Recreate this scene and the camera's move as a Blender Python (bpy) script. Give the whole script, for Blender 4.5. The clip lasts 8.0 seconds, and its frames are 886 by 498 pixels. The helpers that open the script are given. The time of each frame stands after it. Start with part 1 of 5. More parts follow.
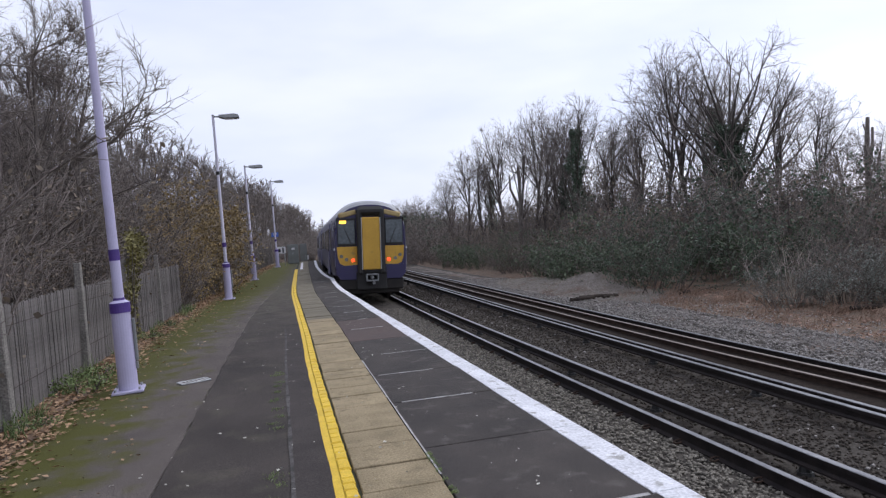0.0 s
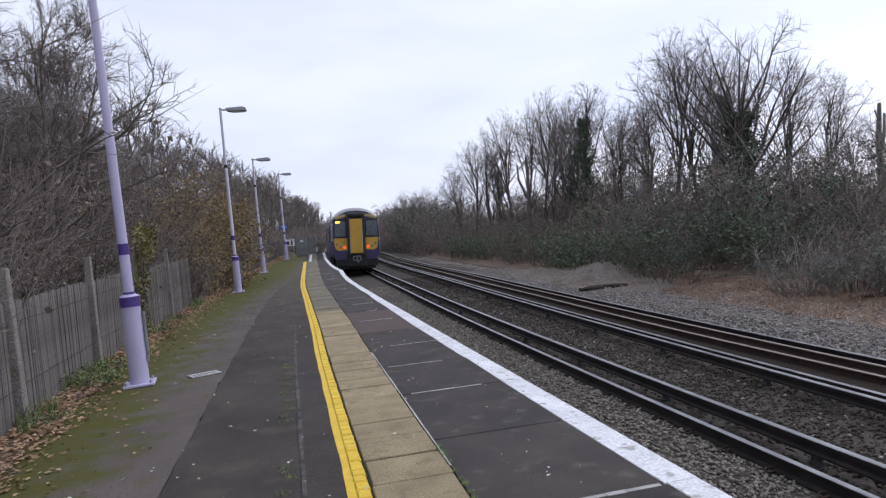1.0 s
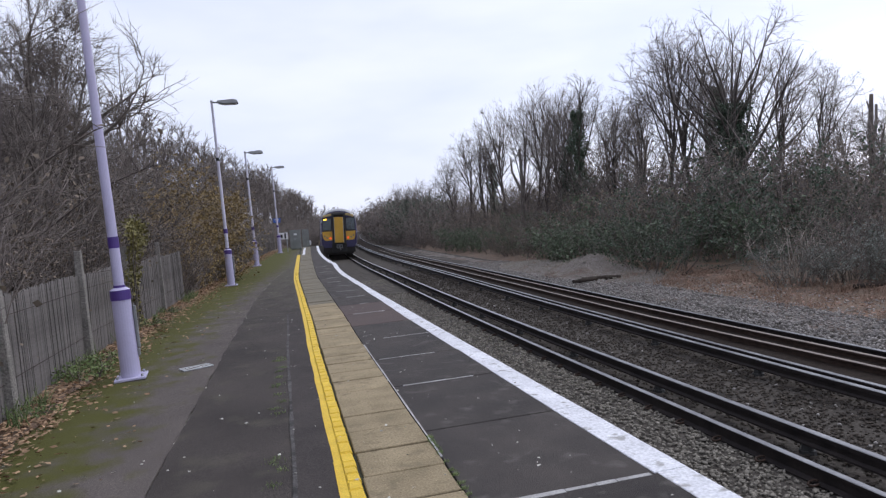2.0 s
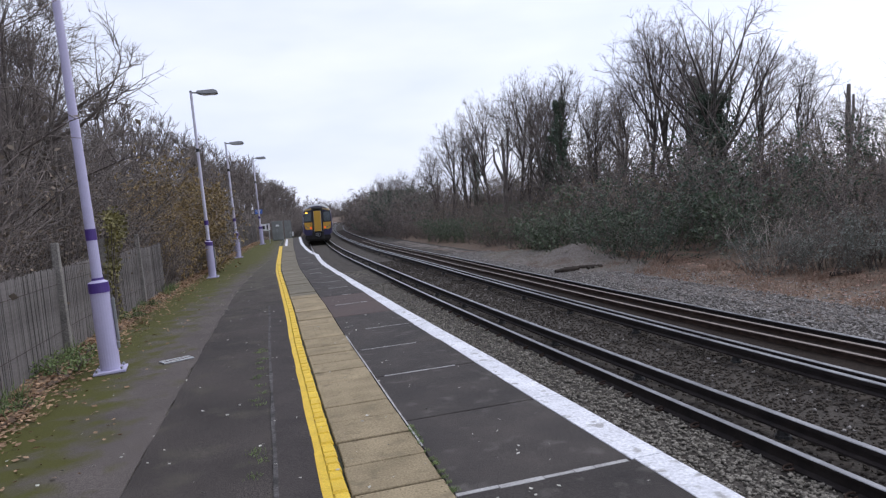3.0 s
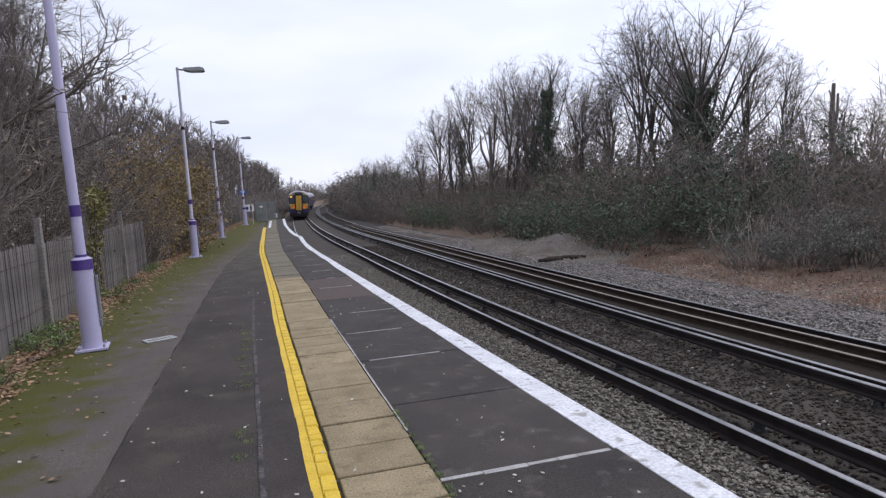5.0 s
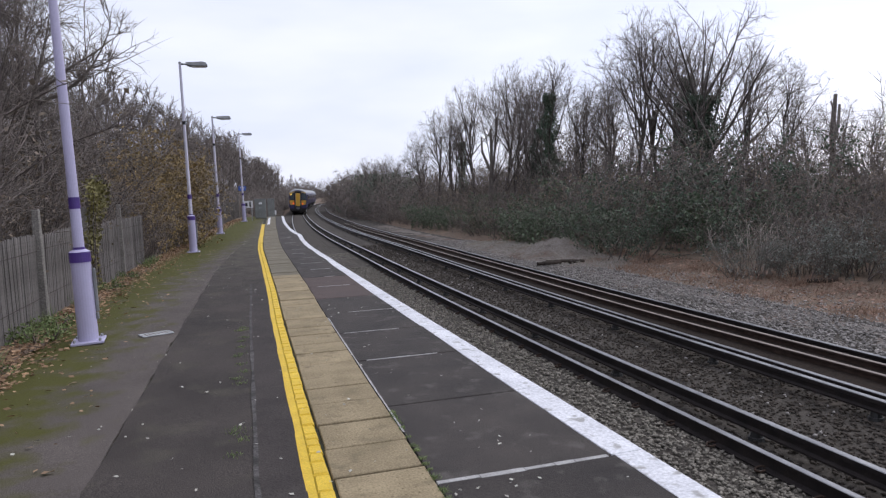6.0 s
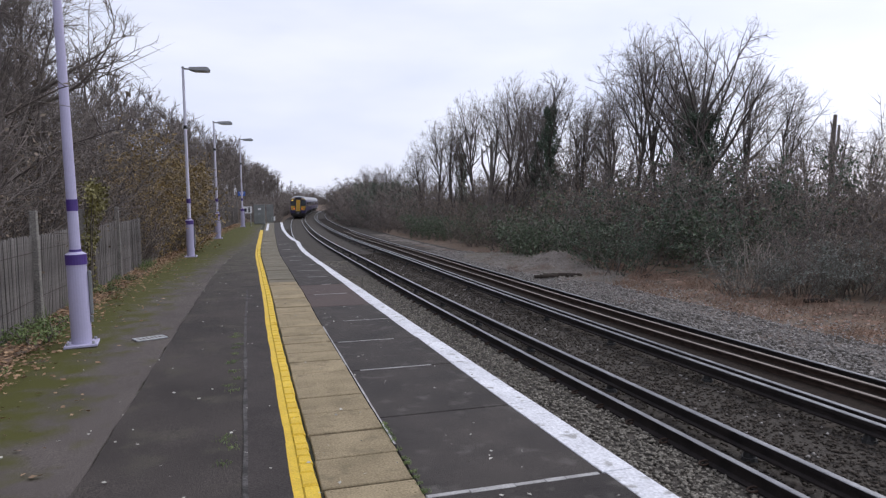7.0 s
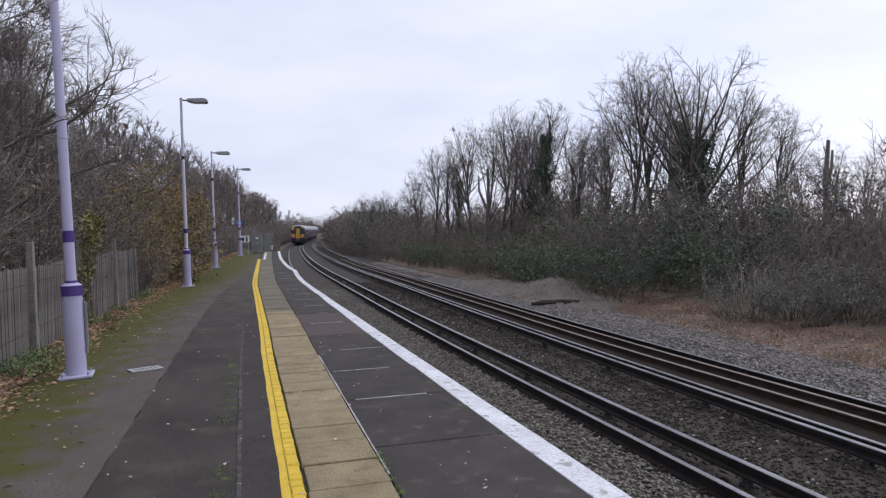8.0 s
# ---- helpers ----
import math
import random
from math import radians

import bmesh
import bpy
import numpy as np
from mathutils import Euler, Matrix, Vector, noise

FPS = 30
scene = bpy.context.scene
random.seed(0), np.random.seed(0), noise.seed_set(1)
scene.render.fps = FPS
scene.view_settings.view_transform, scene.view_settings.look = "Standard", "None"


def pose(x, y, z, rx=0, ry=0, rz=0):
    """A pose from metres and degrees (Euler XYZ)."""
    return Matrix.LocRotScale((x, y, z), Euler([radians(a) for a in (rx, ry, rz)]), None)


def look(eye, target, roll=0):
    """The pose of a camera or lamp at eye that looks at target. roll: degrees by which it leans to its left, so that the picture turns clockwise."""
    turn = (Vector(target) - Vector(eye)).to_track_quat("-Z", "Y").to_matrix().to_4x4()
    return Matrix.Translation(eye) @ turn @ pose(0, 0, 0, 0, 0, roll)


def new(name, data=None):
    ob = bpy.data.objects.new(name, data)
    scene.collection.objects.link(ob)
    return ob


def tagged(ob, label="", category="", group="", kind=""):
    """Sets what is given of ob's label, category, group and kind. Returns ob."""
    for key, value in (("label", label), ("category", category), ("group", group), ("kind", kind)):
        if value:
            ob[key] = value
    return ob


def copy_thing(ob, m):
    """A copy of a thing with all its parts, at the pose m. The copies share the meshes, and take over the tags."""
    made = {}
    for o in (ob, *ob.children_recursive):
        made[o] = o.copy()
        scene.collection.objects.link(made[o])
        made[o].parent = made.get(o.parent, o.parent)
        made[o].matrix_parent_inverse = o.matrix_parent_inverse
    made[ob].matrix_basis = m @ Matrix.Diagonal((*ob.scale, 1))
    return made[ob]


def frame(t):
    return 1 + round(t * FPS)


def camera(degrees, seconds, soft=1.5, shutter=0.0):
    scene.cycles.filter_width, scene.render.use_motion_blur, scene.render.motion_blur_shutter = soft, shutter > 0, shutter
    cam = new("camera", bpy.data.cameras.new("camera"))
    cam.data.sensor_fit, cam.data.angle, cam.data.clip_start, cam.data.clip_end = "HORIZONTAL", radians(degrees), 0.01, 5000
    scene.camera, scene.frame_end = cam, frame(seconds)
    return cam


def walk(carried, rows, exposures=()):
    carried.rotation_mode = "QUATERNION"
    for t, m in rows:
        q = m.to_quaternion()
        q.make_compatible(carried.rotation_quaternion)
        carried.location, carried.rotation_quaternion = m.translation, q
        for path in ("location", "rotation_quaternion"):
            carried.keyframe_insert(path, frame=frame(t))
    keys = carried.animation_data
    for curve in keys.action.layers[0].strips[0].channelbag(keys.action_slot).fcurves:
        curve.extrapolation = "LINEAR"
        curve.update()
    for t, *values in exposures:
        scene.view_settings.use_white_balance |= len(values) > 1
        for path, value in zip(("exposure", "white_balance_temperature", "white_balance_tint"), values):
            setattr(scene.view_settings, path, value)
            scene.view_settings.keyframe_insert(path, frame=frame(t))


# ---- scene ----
cam = camera(65.0, 8.0, soft=1.3)
PATH = [
    (0.0, pose(0.000, 0.000, 1.650, 88.28, 3.90, -15.00)),
    (0.5, pose(-0.012, 0.011, 1.651, 87.92, 4.25, -14.62)),
    (1.0, pose(0.008, 0.019, 1.653, 87.59, 4.44, -14.32)),
    (1.5, pose(0.022, 0.030, 1.645, 87.30, 4.56, -14.42)),
    (3.0, pose(0.062, 0.004, 1.637, 86.06, 4.89, -16.18)),
    (3.5, pose(0.062, 0.009, 1.640, 85.60, 5.05, -16.75)),
    (4.0, pose(0.055, 0.005, 1.642, 85.37, 4.69, -16.94)),
    (4.5, pose(0.032, -0.004, 1.648, 85.00, 3.85, -17.27)),
    (6.0, pose(0.002, 0.034, 1.647, 84.92, 1.77, -17.46)),
    (6.5, pose(0.003, 0.042, 1.653, 85.04, 0.76, -17.52)),
    (7.0, pose(0.017, 0.033, 1.662, 85.75, 0.33, -17.49)),
    (7.5, pose(0.034, -0.015, 1.666, 87.28, 0.51, -17.57)),
    (8.0, pose(0.041, -0.010, 1.671, 88.00, 0.81, -17.67)),
]
walk(cam, PATH, [(0.0, 0.03, 6350, 10), (1.5, 0.02, 6350, 10), (3.0, 0.07, 6300, 10), (4.5, 0.07, 6430, 10), (6.5, 0.03, 6500, 10), (8.0, -0.09, 6450, 10)])


# ---- world and light: an even overcast sky ----
world = bpy.data.worlds.new("overcast_sky")
scene.world = world
world.use_nodes = True
wn, wl = world.node_tree.nodes, world.node_tree.links
for n in list(wn):
    wn.remove(n)
w_out = wn.new("ShaderNodeOutputWorld")
w_bg = wn.new("ShaderNodeBackground")
w_sky = wn.new("ShaderNodeTexSky")
w_sky.sky_type, w_sky.sun_disc = "NISHITA", False
w_sky.sun_elevation, w_sky.sun_rotation = radians(24), radians(60)
w_dim = wn.new("ShaderNodeVectorMath")
w_dim.operation = "SCALE"
w_dim.inputs["Scale"].default_value = 0.10
w_tc = wn.new("ShaderNodeTexCoord")
w_map = wn.new("ShaderNodeMapping")
w_map.inputs["Scale"].default_value = (1.0, 1.0, 3.2)
w_noise = wn.new("ShaderNodeTexNoise")
w_noise.inputs["Scale"].default_value = 2.6
w_noise.inputs["Detail"].default_value = 4.0
w_ramp = wn.new("ShaderNodeValToRGB")
w_ramp.color_ramp.elements[0].position, w_ramp.color_ramp.elements[0].color = 0.32, (0.715, 0.765, 0.965, 1)
w_ramp.color_ramp.elements[1].position, w_ramp.color_ramp.elements[1].color = 0.68, (0.895, 0.92, 1.06, 1)
w_mix = wn.new("ShaderNodeMix")
w_mix.data_type = "RGBA"
w_mix.inputs["Factor"].default_value = 0.93
wl.new(w_tc.outputs["Generated"], w_map.inputs["Vector"])
wl.new(w_map.outputs["Vector"], w_noise.inputs["Vector"])
wl.new(w_noise.outputs["Fac"], w_ramp.inputs["Fac"])
wl.new(w_sky.outputs["Color"], w_dim.inputs[0])
wl.new(w_dim.outputs["Vector"], w_mix.inputs["A"])
wl.new(w_ramp.outputs["Color"], w_mix.inputs["B"])
w_sep = wn.new("ShaderNodeSeparateXYZ")
w_thin = wn.new("ShaderNodeMapRange")
w_thin.inputs["From Min"].default_value, w_thin.inputs["From Max"].default_value = 0.25, 0.75
w_thin.inputs["To Min"].default_value, w_thin.inputs["To Max"].default_value = 1.0, 1.12
w_lift = wn.new("ShaderNodeVectorMath")
w_lift.operation = "SCALE"
wl.new(w_tc.outputs["Generated"], w_sep.inputs["Vector"])
wl.new(w_sep.outputs["X"], w_thin.inputs["Value"])
wl.new(w_mix.outputs["Result"], w_lift.inputs[0])
wl.new(w_thin.outputs["Result"], w_lift.inputs["Scale"])
wl.new(w_lift.outputs["Vector"], w_bg.inputs["Color"])
w_bg.inputs["Strength"].default_value = 1.08
wl.new(w_bg.outputs["Background"], w_out.inputs["Surface"])

sun_data = bpy.data.lights.new("sun", "SUN")
sun_data.energy, sun_data.angle, sun_data.color = 1.0, radians(40), (1.0, 0.97, 0.93)
sun = new("sun", sun_data)
sun.matrix_world = look((30, 20, 40), (0, 10, 0))
scene.view_settings.exposure = 0.0


# ---- materials ----
def surface(name, dark, light, scale=3.0, fine=60.0, rough=0.85, bump=0.3, metal=0.0, vary=0.0, spots=None, spot_scale=9.0, spot_at=0.62, gloss_vary=0.1, uvs=None, speck=0.28, spec=0.5, soft_spots=0.1, along=None):
    """Two scales of variation between two colours, fine relief, optional third-colour blotches and per-object variation."""
    m = bpy.data.materials.new(name)
    m.use_nodes = True
    nt = m.node_tree
    N, L = nt.nodes, nt.links
    b = N["Principled BSDF"]
    tc = N.new("ShaderNodeTexCoord")
    n1, n2 = N.new("ShaderNodeTexNoise"), N.new("ShaderNodeTexNoise")
    n1.inputs["Scale"].default_value, n1.inputs["Detail"].default_value = scale, 5
    n2.inputs["Scale"].default_value, n2.inputs["Detail"].default_value = fine, 3
    for n in (n1, n2):
        L.new(tc.outputs["Object"], n.inputs["Vector"])
    ramp = N.new("ShaderNodeValToRGB")
    ramp.color_ramp.elements[0].position, ramp.color_ramp.elements[0].color = 0.3, (*dark, 1)
    ramp.color_ramp.elements[1].position, ramp.color_ramp.elements[1].color = 0.7, (*light, 1)
    L.new(n1.outputs["Fac"], ramp.inputs["Fac"])
    grain = N.new("ShaderNodeMapRange")
    grain.inputs["From Min"].default_value, grain.inputs["From Max"].default_value = 0.25, 0.75
    grain.inputs["To Min"].default_value, grain.inputs["To Max"].default_value = 1 - speck, 1 + speck
    L.new(n2.outputs["Fac"], grain.inputs["Value"])
    mul = N.new("ShaderNodeVectorMath")
    mul.operation = "SCALE"
    L.new(ramp.outputs["Color"], mul.inputs[0])
    L.new(grain.outputs["Result"], mul.inputs["Scale"])
    colour = mul.outputs["Vector"]
    if vary:
        info = N.new("ShaderNodeObjectInfo")
        isl = N.new("ShaderNodeNewGeometry")
        add = N.new("ShaderNodeMath")
        add.operation = "ADD"
        L.new(info.outputs["Random"], add.inputs[0])
        L.new(isl.outputs["Random Per Island"], add.inputs[1])
        mr = N.new("ShaderNodeMapRange")
        mr.inputs["From Max"].default_value = 2.0
        mr.inputs["To Min"].default_value, mr.inputs["To Max"].default_value = 1 - vary, 1 + vary
        L.new(add.outputs["Value"], mr.inputs["Value"])
        m2 = N.new("ShaderNodeVectorMath")
        m2.operation = "SCALE"
        L.new(colour, m2.inputs[0])
        L.new(mr.outputs["Result"], m2.inputs["Scale"])
        colour = m2.outputs["Vector"]
    if spots:
        n3 = N.new("ShaderNodeTexNoise")
        n3.inputs["Scale"].default_value, n3.inputs["Detail"].default_value = spot_scale, 6
        L.new(tc.outputs["Object"], n3.inputs["Vector"])
        fac = N.new("ShaderNodeMapRange")
        fac.inputs["From Min"].default_value, fac.inputs["From Max"].default_value = spot_at, spot_at + soft_spots
        source = n3.outputs["Fac"]
        if uvs:
            # blotches gather towards one side of a strip
            uv = N.new("ShaderNodeUVMap")
            sep = N.new("ShaderNodeSeparateXYZ")
            L.new(uv.outputs["UV"], sep.inputs["Vector"])
            um = N.new("ShaderNodeMapRange")
            um.inputs["From Min"].default_value, um.inputs["From Max"].default_value = uvs[0], uvs[1]
            um.inputs["To Min"].default_value, um.inputs["To Max"].default_value = 0.24, -0.28
            L.new(sep.outputs["X"], um.inputs["Value"])
            ad = N.new("ShaderNodeMath")
            L.new(source, ad.inputs[0])
            L.new(um.outputs["Result"], ad.inputs[1])
            source = ad.outputs["Value"]
        if along:
            # blotches thicken with y between two places
            sy = N.new("ShaderNodeSeparateXYZ")
            L.new(tc.outputs["Object"], sy.inputs["Vector"])
            ym = N.new("ShaderNodeMapRange")
            ym.inputs["From Min"].default_value, ym.inputs["From Max"].default_value = along[0], along[1]
            ym.inputs["To Max"].default_value = along[2]
            L.new(sy.outputs["Y"], ym.inputs["Value"])
            ya = N.new("ShaderNodeMath")
            L.new(source, ya.inputs[0])
            L.new(ym.outputs["Result"], ya.inputs[1])
            source = ya.outputs["Value"]
        L.new(source, fac.inputs["Value"])
        mx = N.new("ShaderNodeMix")
        mx.data_type = "RGBA"
        L.new(fac.outputs["Result"], mx.inputs["Factor"])
        L.new(colour, mx.inputs["A"])
        mx.inputs["B"].default_value = (*spots, 1)
        sm = N.new("ShaderNodeVectorMath")
        sm.operation = "SCALE"
        L.new(mx.outputs["Result"], sm.inputs[0])
        L.new(grain.outputs["Result"], sm.inputs["Scale"])
        colour = sm.outputs["Vector"]
    L.new(colour, b.inputs["Base Color"])
    rr = N.new("ShaderNodeMapRange")
    rr.inputs["To Min"].default_value, rr.inputs["To Max"].default_value = max(0.03, rough - gloss_vary), min(1, rough + gloss_vary)
    L.new(n1.outputs["Fac"], rr.inputs["Value"])
    L.new(rr.outputs["Result"], b.inputs["Roughness"])
    b.inputs["Metallic"].default_value = metal
    b.inputs["Specular IOR Level"].default_value = spec
    if bump:
        bp = N.new("ShaderNodeBump")
        bp.inputs["Strength"].default_value, bp.inputs["Distance"].default_value = bump, 0.01
        L.new(n2.outputs["Fac"], bp.inputs["Height"])
        L.new(bp.outputs["Normal"], b.inputs["Normal"])
    return m


def glow(name, colour, strength):
    m = bpy.data.materials.new(name)
    m.use_nodes = True
    b = m.node_tree.nodes["Principled BSDF"]
    b.inputs["Base Color"].default_value = (*[min(1, c) for c in colour], 1)
    b.inputs["Emission Color"].default_value = (*colour, 1)
    b.inputs["Emission Strength"].default_value = strength
    return m


M = {
    "asphalt": surface("asphalt_dark", (0.040, 0.034, 0.031), (0.073, 0.062, 0.056), 0.9, 130, 0.9, 0.45, spots=(0.092, 0.084, 0.064), spot_scale=2.6, spot_at=0.54, soft_spots=0.28, spec=0.2, speck=0.45, along=(11, 30, 0.42)),
    "asphalt_patch": surface("asphalt_patch", (0.041, 0.035, 0.033), (0.068, 0.058, 0.054), 2.2, 90, 0.9, 0.5, spec=0.2, speck=0.34),
    "asphalt_seam": surface("asphalt_seam", (0.060, 0.056, 0.054), (0.120, 0.112, 0.108), 9, 80, 0.95, 0.5, spec=0.2, spots=(0.045, 0.042, 0.04), spot_scale=5, spot_at=0.52),
    "asphalt_old": surface("asphalt_old", (0.086, 0.073, 0.067), (0.127, 0.108, 0.098), 1.1, 150, 0.95, 0.35, spots=(0.080, 0.079, 0.021), spot_scale=3.2, spot_at=0.41, uvs=(0.42, 1.08), soft_spots=0.30, speck=0.40, spec=0.2, along=(12, 26, 0.22)),
    "slab_dark": surface("slab_bitumen", (0.032, 0.027, 0.025), (0.068, 0.058, 0.052), 1.6, 130, 0.85, 0.45, vary=0.25, spots=(0.110, 0.100, 0.090), spot_scale=5, spot_at=0.57, soft_spots=0.2, spec=0.3, speck=0.36),
    "slab_red": surface("slab_reddish", (0.060, 0.040, 0.036), (0.085, 0.058, 0.050), 1.8, 150, 0.85, 0.35),
    "mortar": surface("joint_mortar", (0.28, 0.27, 0.26), (0.46, 0.45, 0.44), 8, 120, 0.9, 0.4),
    "tile": surface("paving_buff", (0.236, 0.189, 0.116), (0.350, 0.281, 0.177), 3.0, 70, 0.9, 0.4, vary=0.2, spots=(0.145, 0.118, 0.075), spot_scale=5, spot_at=0.57, soft_spots=0.2, spec=0.2, speck=0.14),
    "tile_grey": surface("paving_greyed", (0.130, 0.112, 0.078), (0.195, 0.170, 0.120), 3.0, 110, 0.9, 0.5, vary=0.2),
    "soil": surface("joint_soil", (0.018, 0.018, 0.010), (0.04, 0.042, 0.018), 7, 90, 0.95, 0.6),
    "yellow": surface("yellow_paint", (0.62, 0.40, 0.020), (0.76, 0.52, 0.045), 5.0, 90, 0.7, 0.4, vary=0.07, spots=(0.30, 0.22, 0.05), spot_scale=20, spot_at=0.70, speck=0.09),
    "white": surface("white_paint", (0.58, 0.58, 0.61), (0.76, 0.76, 0.79), 2.5, 45, 0.75, 0.5, spots=(0.36, 0.35, 0.34), spot_scale=9, spot_at=0.57, soft_spots=0.10, speck=0.12),
    "concrete": surface("old_concrete", (0.15, 0.14, 0.125), (0.27, 0.25, 0.225), 3.0, 60, 0.9, 0.5, vary=0.12, spots=(0.10, 0.11, 0.07), spot_scale=5, spot_at=0.6),
    "lilac": surface("lilac_paint", (0.46, 0.43, 0.60), (0.51, 0.48, 0.66), 1.5, 50, 0.45, 0.03, speck=0.05),
    "lilac_pale": surface("lilac_paint_pale", (0.56, 0.54, 0.64), (0.64, 0.62, 0.72), 1.5, 50, 0.45, 0.03, speck=0.05),
    "purple": surface("purple_paint", (0.062, 0.030, 0.185), (0.085, 0.042, 0.235), 4, 50, 0.4, 0.05, speck=0.05),
    "lampgrey": surface("lamp_housing", (0.17, 0.175, 0.18), (0.25, 0.255, 0.26), 5, 40, 0.5, 0.05, speck=0.05),
    "galv": surface("galvanised_steel", (0.34, 0.35, 0.36), (0.48, 0.49, 0.50), 6, 60, 0.45, 0.1, metal=0.5),
    "wood": surface("weathered_paling", (0.130, 0.118, 0.111), (0.230, 0.211, 0.199), 2.0, 50, 0.95, 0.6, vary=0.3, spec=0.2),
    "rail_side": surface("rail_rusty_side", (0.016, 0.013, 0.013), (0.032, 0.026, 0.024), 5, 80, 0.85, 0.3, spec=0.2),
    "rail_top": surface("rail_polished_top", (0.21, 0.208, 0.212), (0.33, 0.328, 0.332), 4, 60, 0.36, 0.03, metal=0.9),
    "rail_rust": surface("rail_rust_brown", (0.032, 0.021, 0.016), (0.062, 0.041, 0.032), 6, 90, 0.9, 0.4, spec=0.2),
    "rail_rust_top": surface("rail_rust_tan_top", (0.165, 0.130, 0.112), (0.235, 0.190, 0.165), 6, 90, 0.6, 0.2),
    "ballast": surface("ballast_bed", (0.045, 0.039, 0.034), (0.095, 0.084, 0.072), 22, 55, 0.95, 1.0, spots=(0.030, 0.026, 0.023), spot_scale=3, spot_at=0.56, spec=0.15),
    "oily": surface("oil_stained_ballast", (0.016, 0.012, 0.010), (0.036, 0.027, 0.021), 16, 50, 0.95, 1.0, spec=0.1),
    "stone": surface("ballast_stone", (0.13, 0.118, 0.100), (0.235, 0.215, 0.182), 9, 70, 0.95, 0.4, vary=0.55, spec=0.2),
    "stone_dark": surface("ballast_stone_dirty", (0.040, 0.033, 0.028), (0.085, 0.072, 0.060), 9, 70, 0.95, 0.4, vary=0.6, spec=0.15),
    "stone_pale": surface("ballast_stone_clean", (0.215, 0.198, 0.185), (0.355, 0.330, 0.308), 9, 70, 0.95, 0.4, vary=0.5, spec=0.2),
    "earth": surface("leaf_litter_earth", (0.115, 0.088, 0.068), (0.195, 0.150, 0.115), 1.2, 35, 0.95, 1.0, spots=(0.24, 0.145, 0.10), spot_scale=2.2, spot_at=0.52, soft_spots=0.2, spec=0.15),
    "gravel": surface("grey_gravel", (0.132, 0.114, 0.101), (0.225, 0.199, 0.180), 14, 45, 0.95, 1.0, spots=(0.130, 0.088, 0.068), spot_scale=1.1, spot_at=0.50, soft_spots=0.2, spec=0.15),
    "bark": surface("bark_grey_brown", (0.105, 0.090, 0.080), (0.190, 0.166, 0.148), 4, 30, 0.95, 0.6, vary=0.2, spec=0.2),
    "twig": surface("twig_brown", (0.115, 0.098, 0.089), (0.230, 0.198, 0.180), 1.2, 20, 0.95, 0.0, vary=0.35, spec=0.2),
    "twig_dark": surface("twig_dark_brown", (0.115, 0.100, 0.092), (0.215, 0.188, 0.174), 1.2, 20, 0.95, 0.0, vary=0.3, spec=0.2),
    "bark_dark": surface("bark_dark_brown", (0.058, 0.050, 0.045), (0.115, 0.100, 0.090), 4, 30, 0.95, 0.6, vary=0.2, spec=0.2),
    "bark_pale": surface("bark_pale_grey", (0.28, 0.245, 0.21), (0.46, 0.42, 0.37), 4, 30, 0.95, 0.6, vary=0.2, spec=0.2),
    "rot": surface("rotten_wood", (0.030, 0.024, 0.020), (0.070, 0.055, 0.045), 4, 30, 0.95, 0.8, spec=0.2),
    "ivy": surface("ivy_leaf", (0.030, 0.056, 0.032), (0.075, 0.110, 0.066), 2, 20, 0.5, 0.0, vary=0.55),
    "bramble": surface("bramble_leaf", (0.062, 0.092, 0.050), (0.140, 0.175, 0.105), 1.5, 20, 0.6, 0.0, vary=0.6),
    "ochre": surface("autumn_leaf", (0.215, 0.150, 0.062), (0.390, 0.285, 0.120), 1.5, 20, 0.75, 0.0, vary=0.4),
    "russet": surface("russet_leaf", (0.140, 0.110, 0.082), (0.245, 0.195, 0.142), 1.5, 20, 0.8, 0.0, vary=0.55),
    "silver": surface("silvery_seed_head", (0.28, 0.27, 0.23), (0.44, 0.43, 0.38), 1.5, 20, 0.8, 0.0, vary=0.5, spec=0.2),
    "silver_leaf": surface("silvery_green_leaf", (0.150, 0.165, 0.140), (0.300, 0.320, 0.285), 1.5, 20, 0.8, 0.0, vary=0.5, spec=0.2),
    "climber": surface("climber_leaf", (0.130, 0.120, 0.035), (0.290, 0.255, 0.085), 1.5, 20, 0.6, 0.0, vary=0.6),
    "fallen": surface("fallen_leaf", (0.25, 0.15, 0.085), (0.50, 0.33, 0.20), 3, 20, 0.8, 0.0, vary=0.6),
    "fallen_dull": surface("fallen_leaf_dull", (0.19, 0.110, 0.080), (0.38, 0.245, 0.185), 3, 20, 0.8, 0.0, vary=0.6),
    "straw": surface("dry_grass", (0.20, 0.130, 0.095), (0.34, 0.235, 0.178), 2, 20, 0.9, 0.0, vary=0.4, spec=0.2),
    "grass": surface("green_weed", (0.090, 0.130, 0.045), (0.180, 0.225, 0.085), 2, 20, 0.8, 0.0, vary=0.45),
    "train_blue": surface("train_indigo", (0.022, 0.018, 0.070), (0.032, 0.026, 0.092), 1.0, 30, 0.30, 0.02, speck=0.05),
    "train_roof": surface("train_roof_grey", (0.24, 0.245, 0.26), (0.34, 0.345, 0.36), 1.5, 30, 0.4, 0.05, speck=0.05),
    "train_yellow": surface("train_warning_yellow", (0.50, 0.285, 0.028), (0.60, 0.35, 0.040), 1.5, 30, 0.45, 0.03, spots=(0.30, 0.19, 0.04), spot_scale=4, spot_at=0.60, soft_spots=0.2, speck=0.05),
    "train_grime": surface("train_dirty_buff", (0.34, 0.25, 0.10), (0.45, 0.34, 0.15), 2, 30, 0.6, 0.05, speck=0.05),
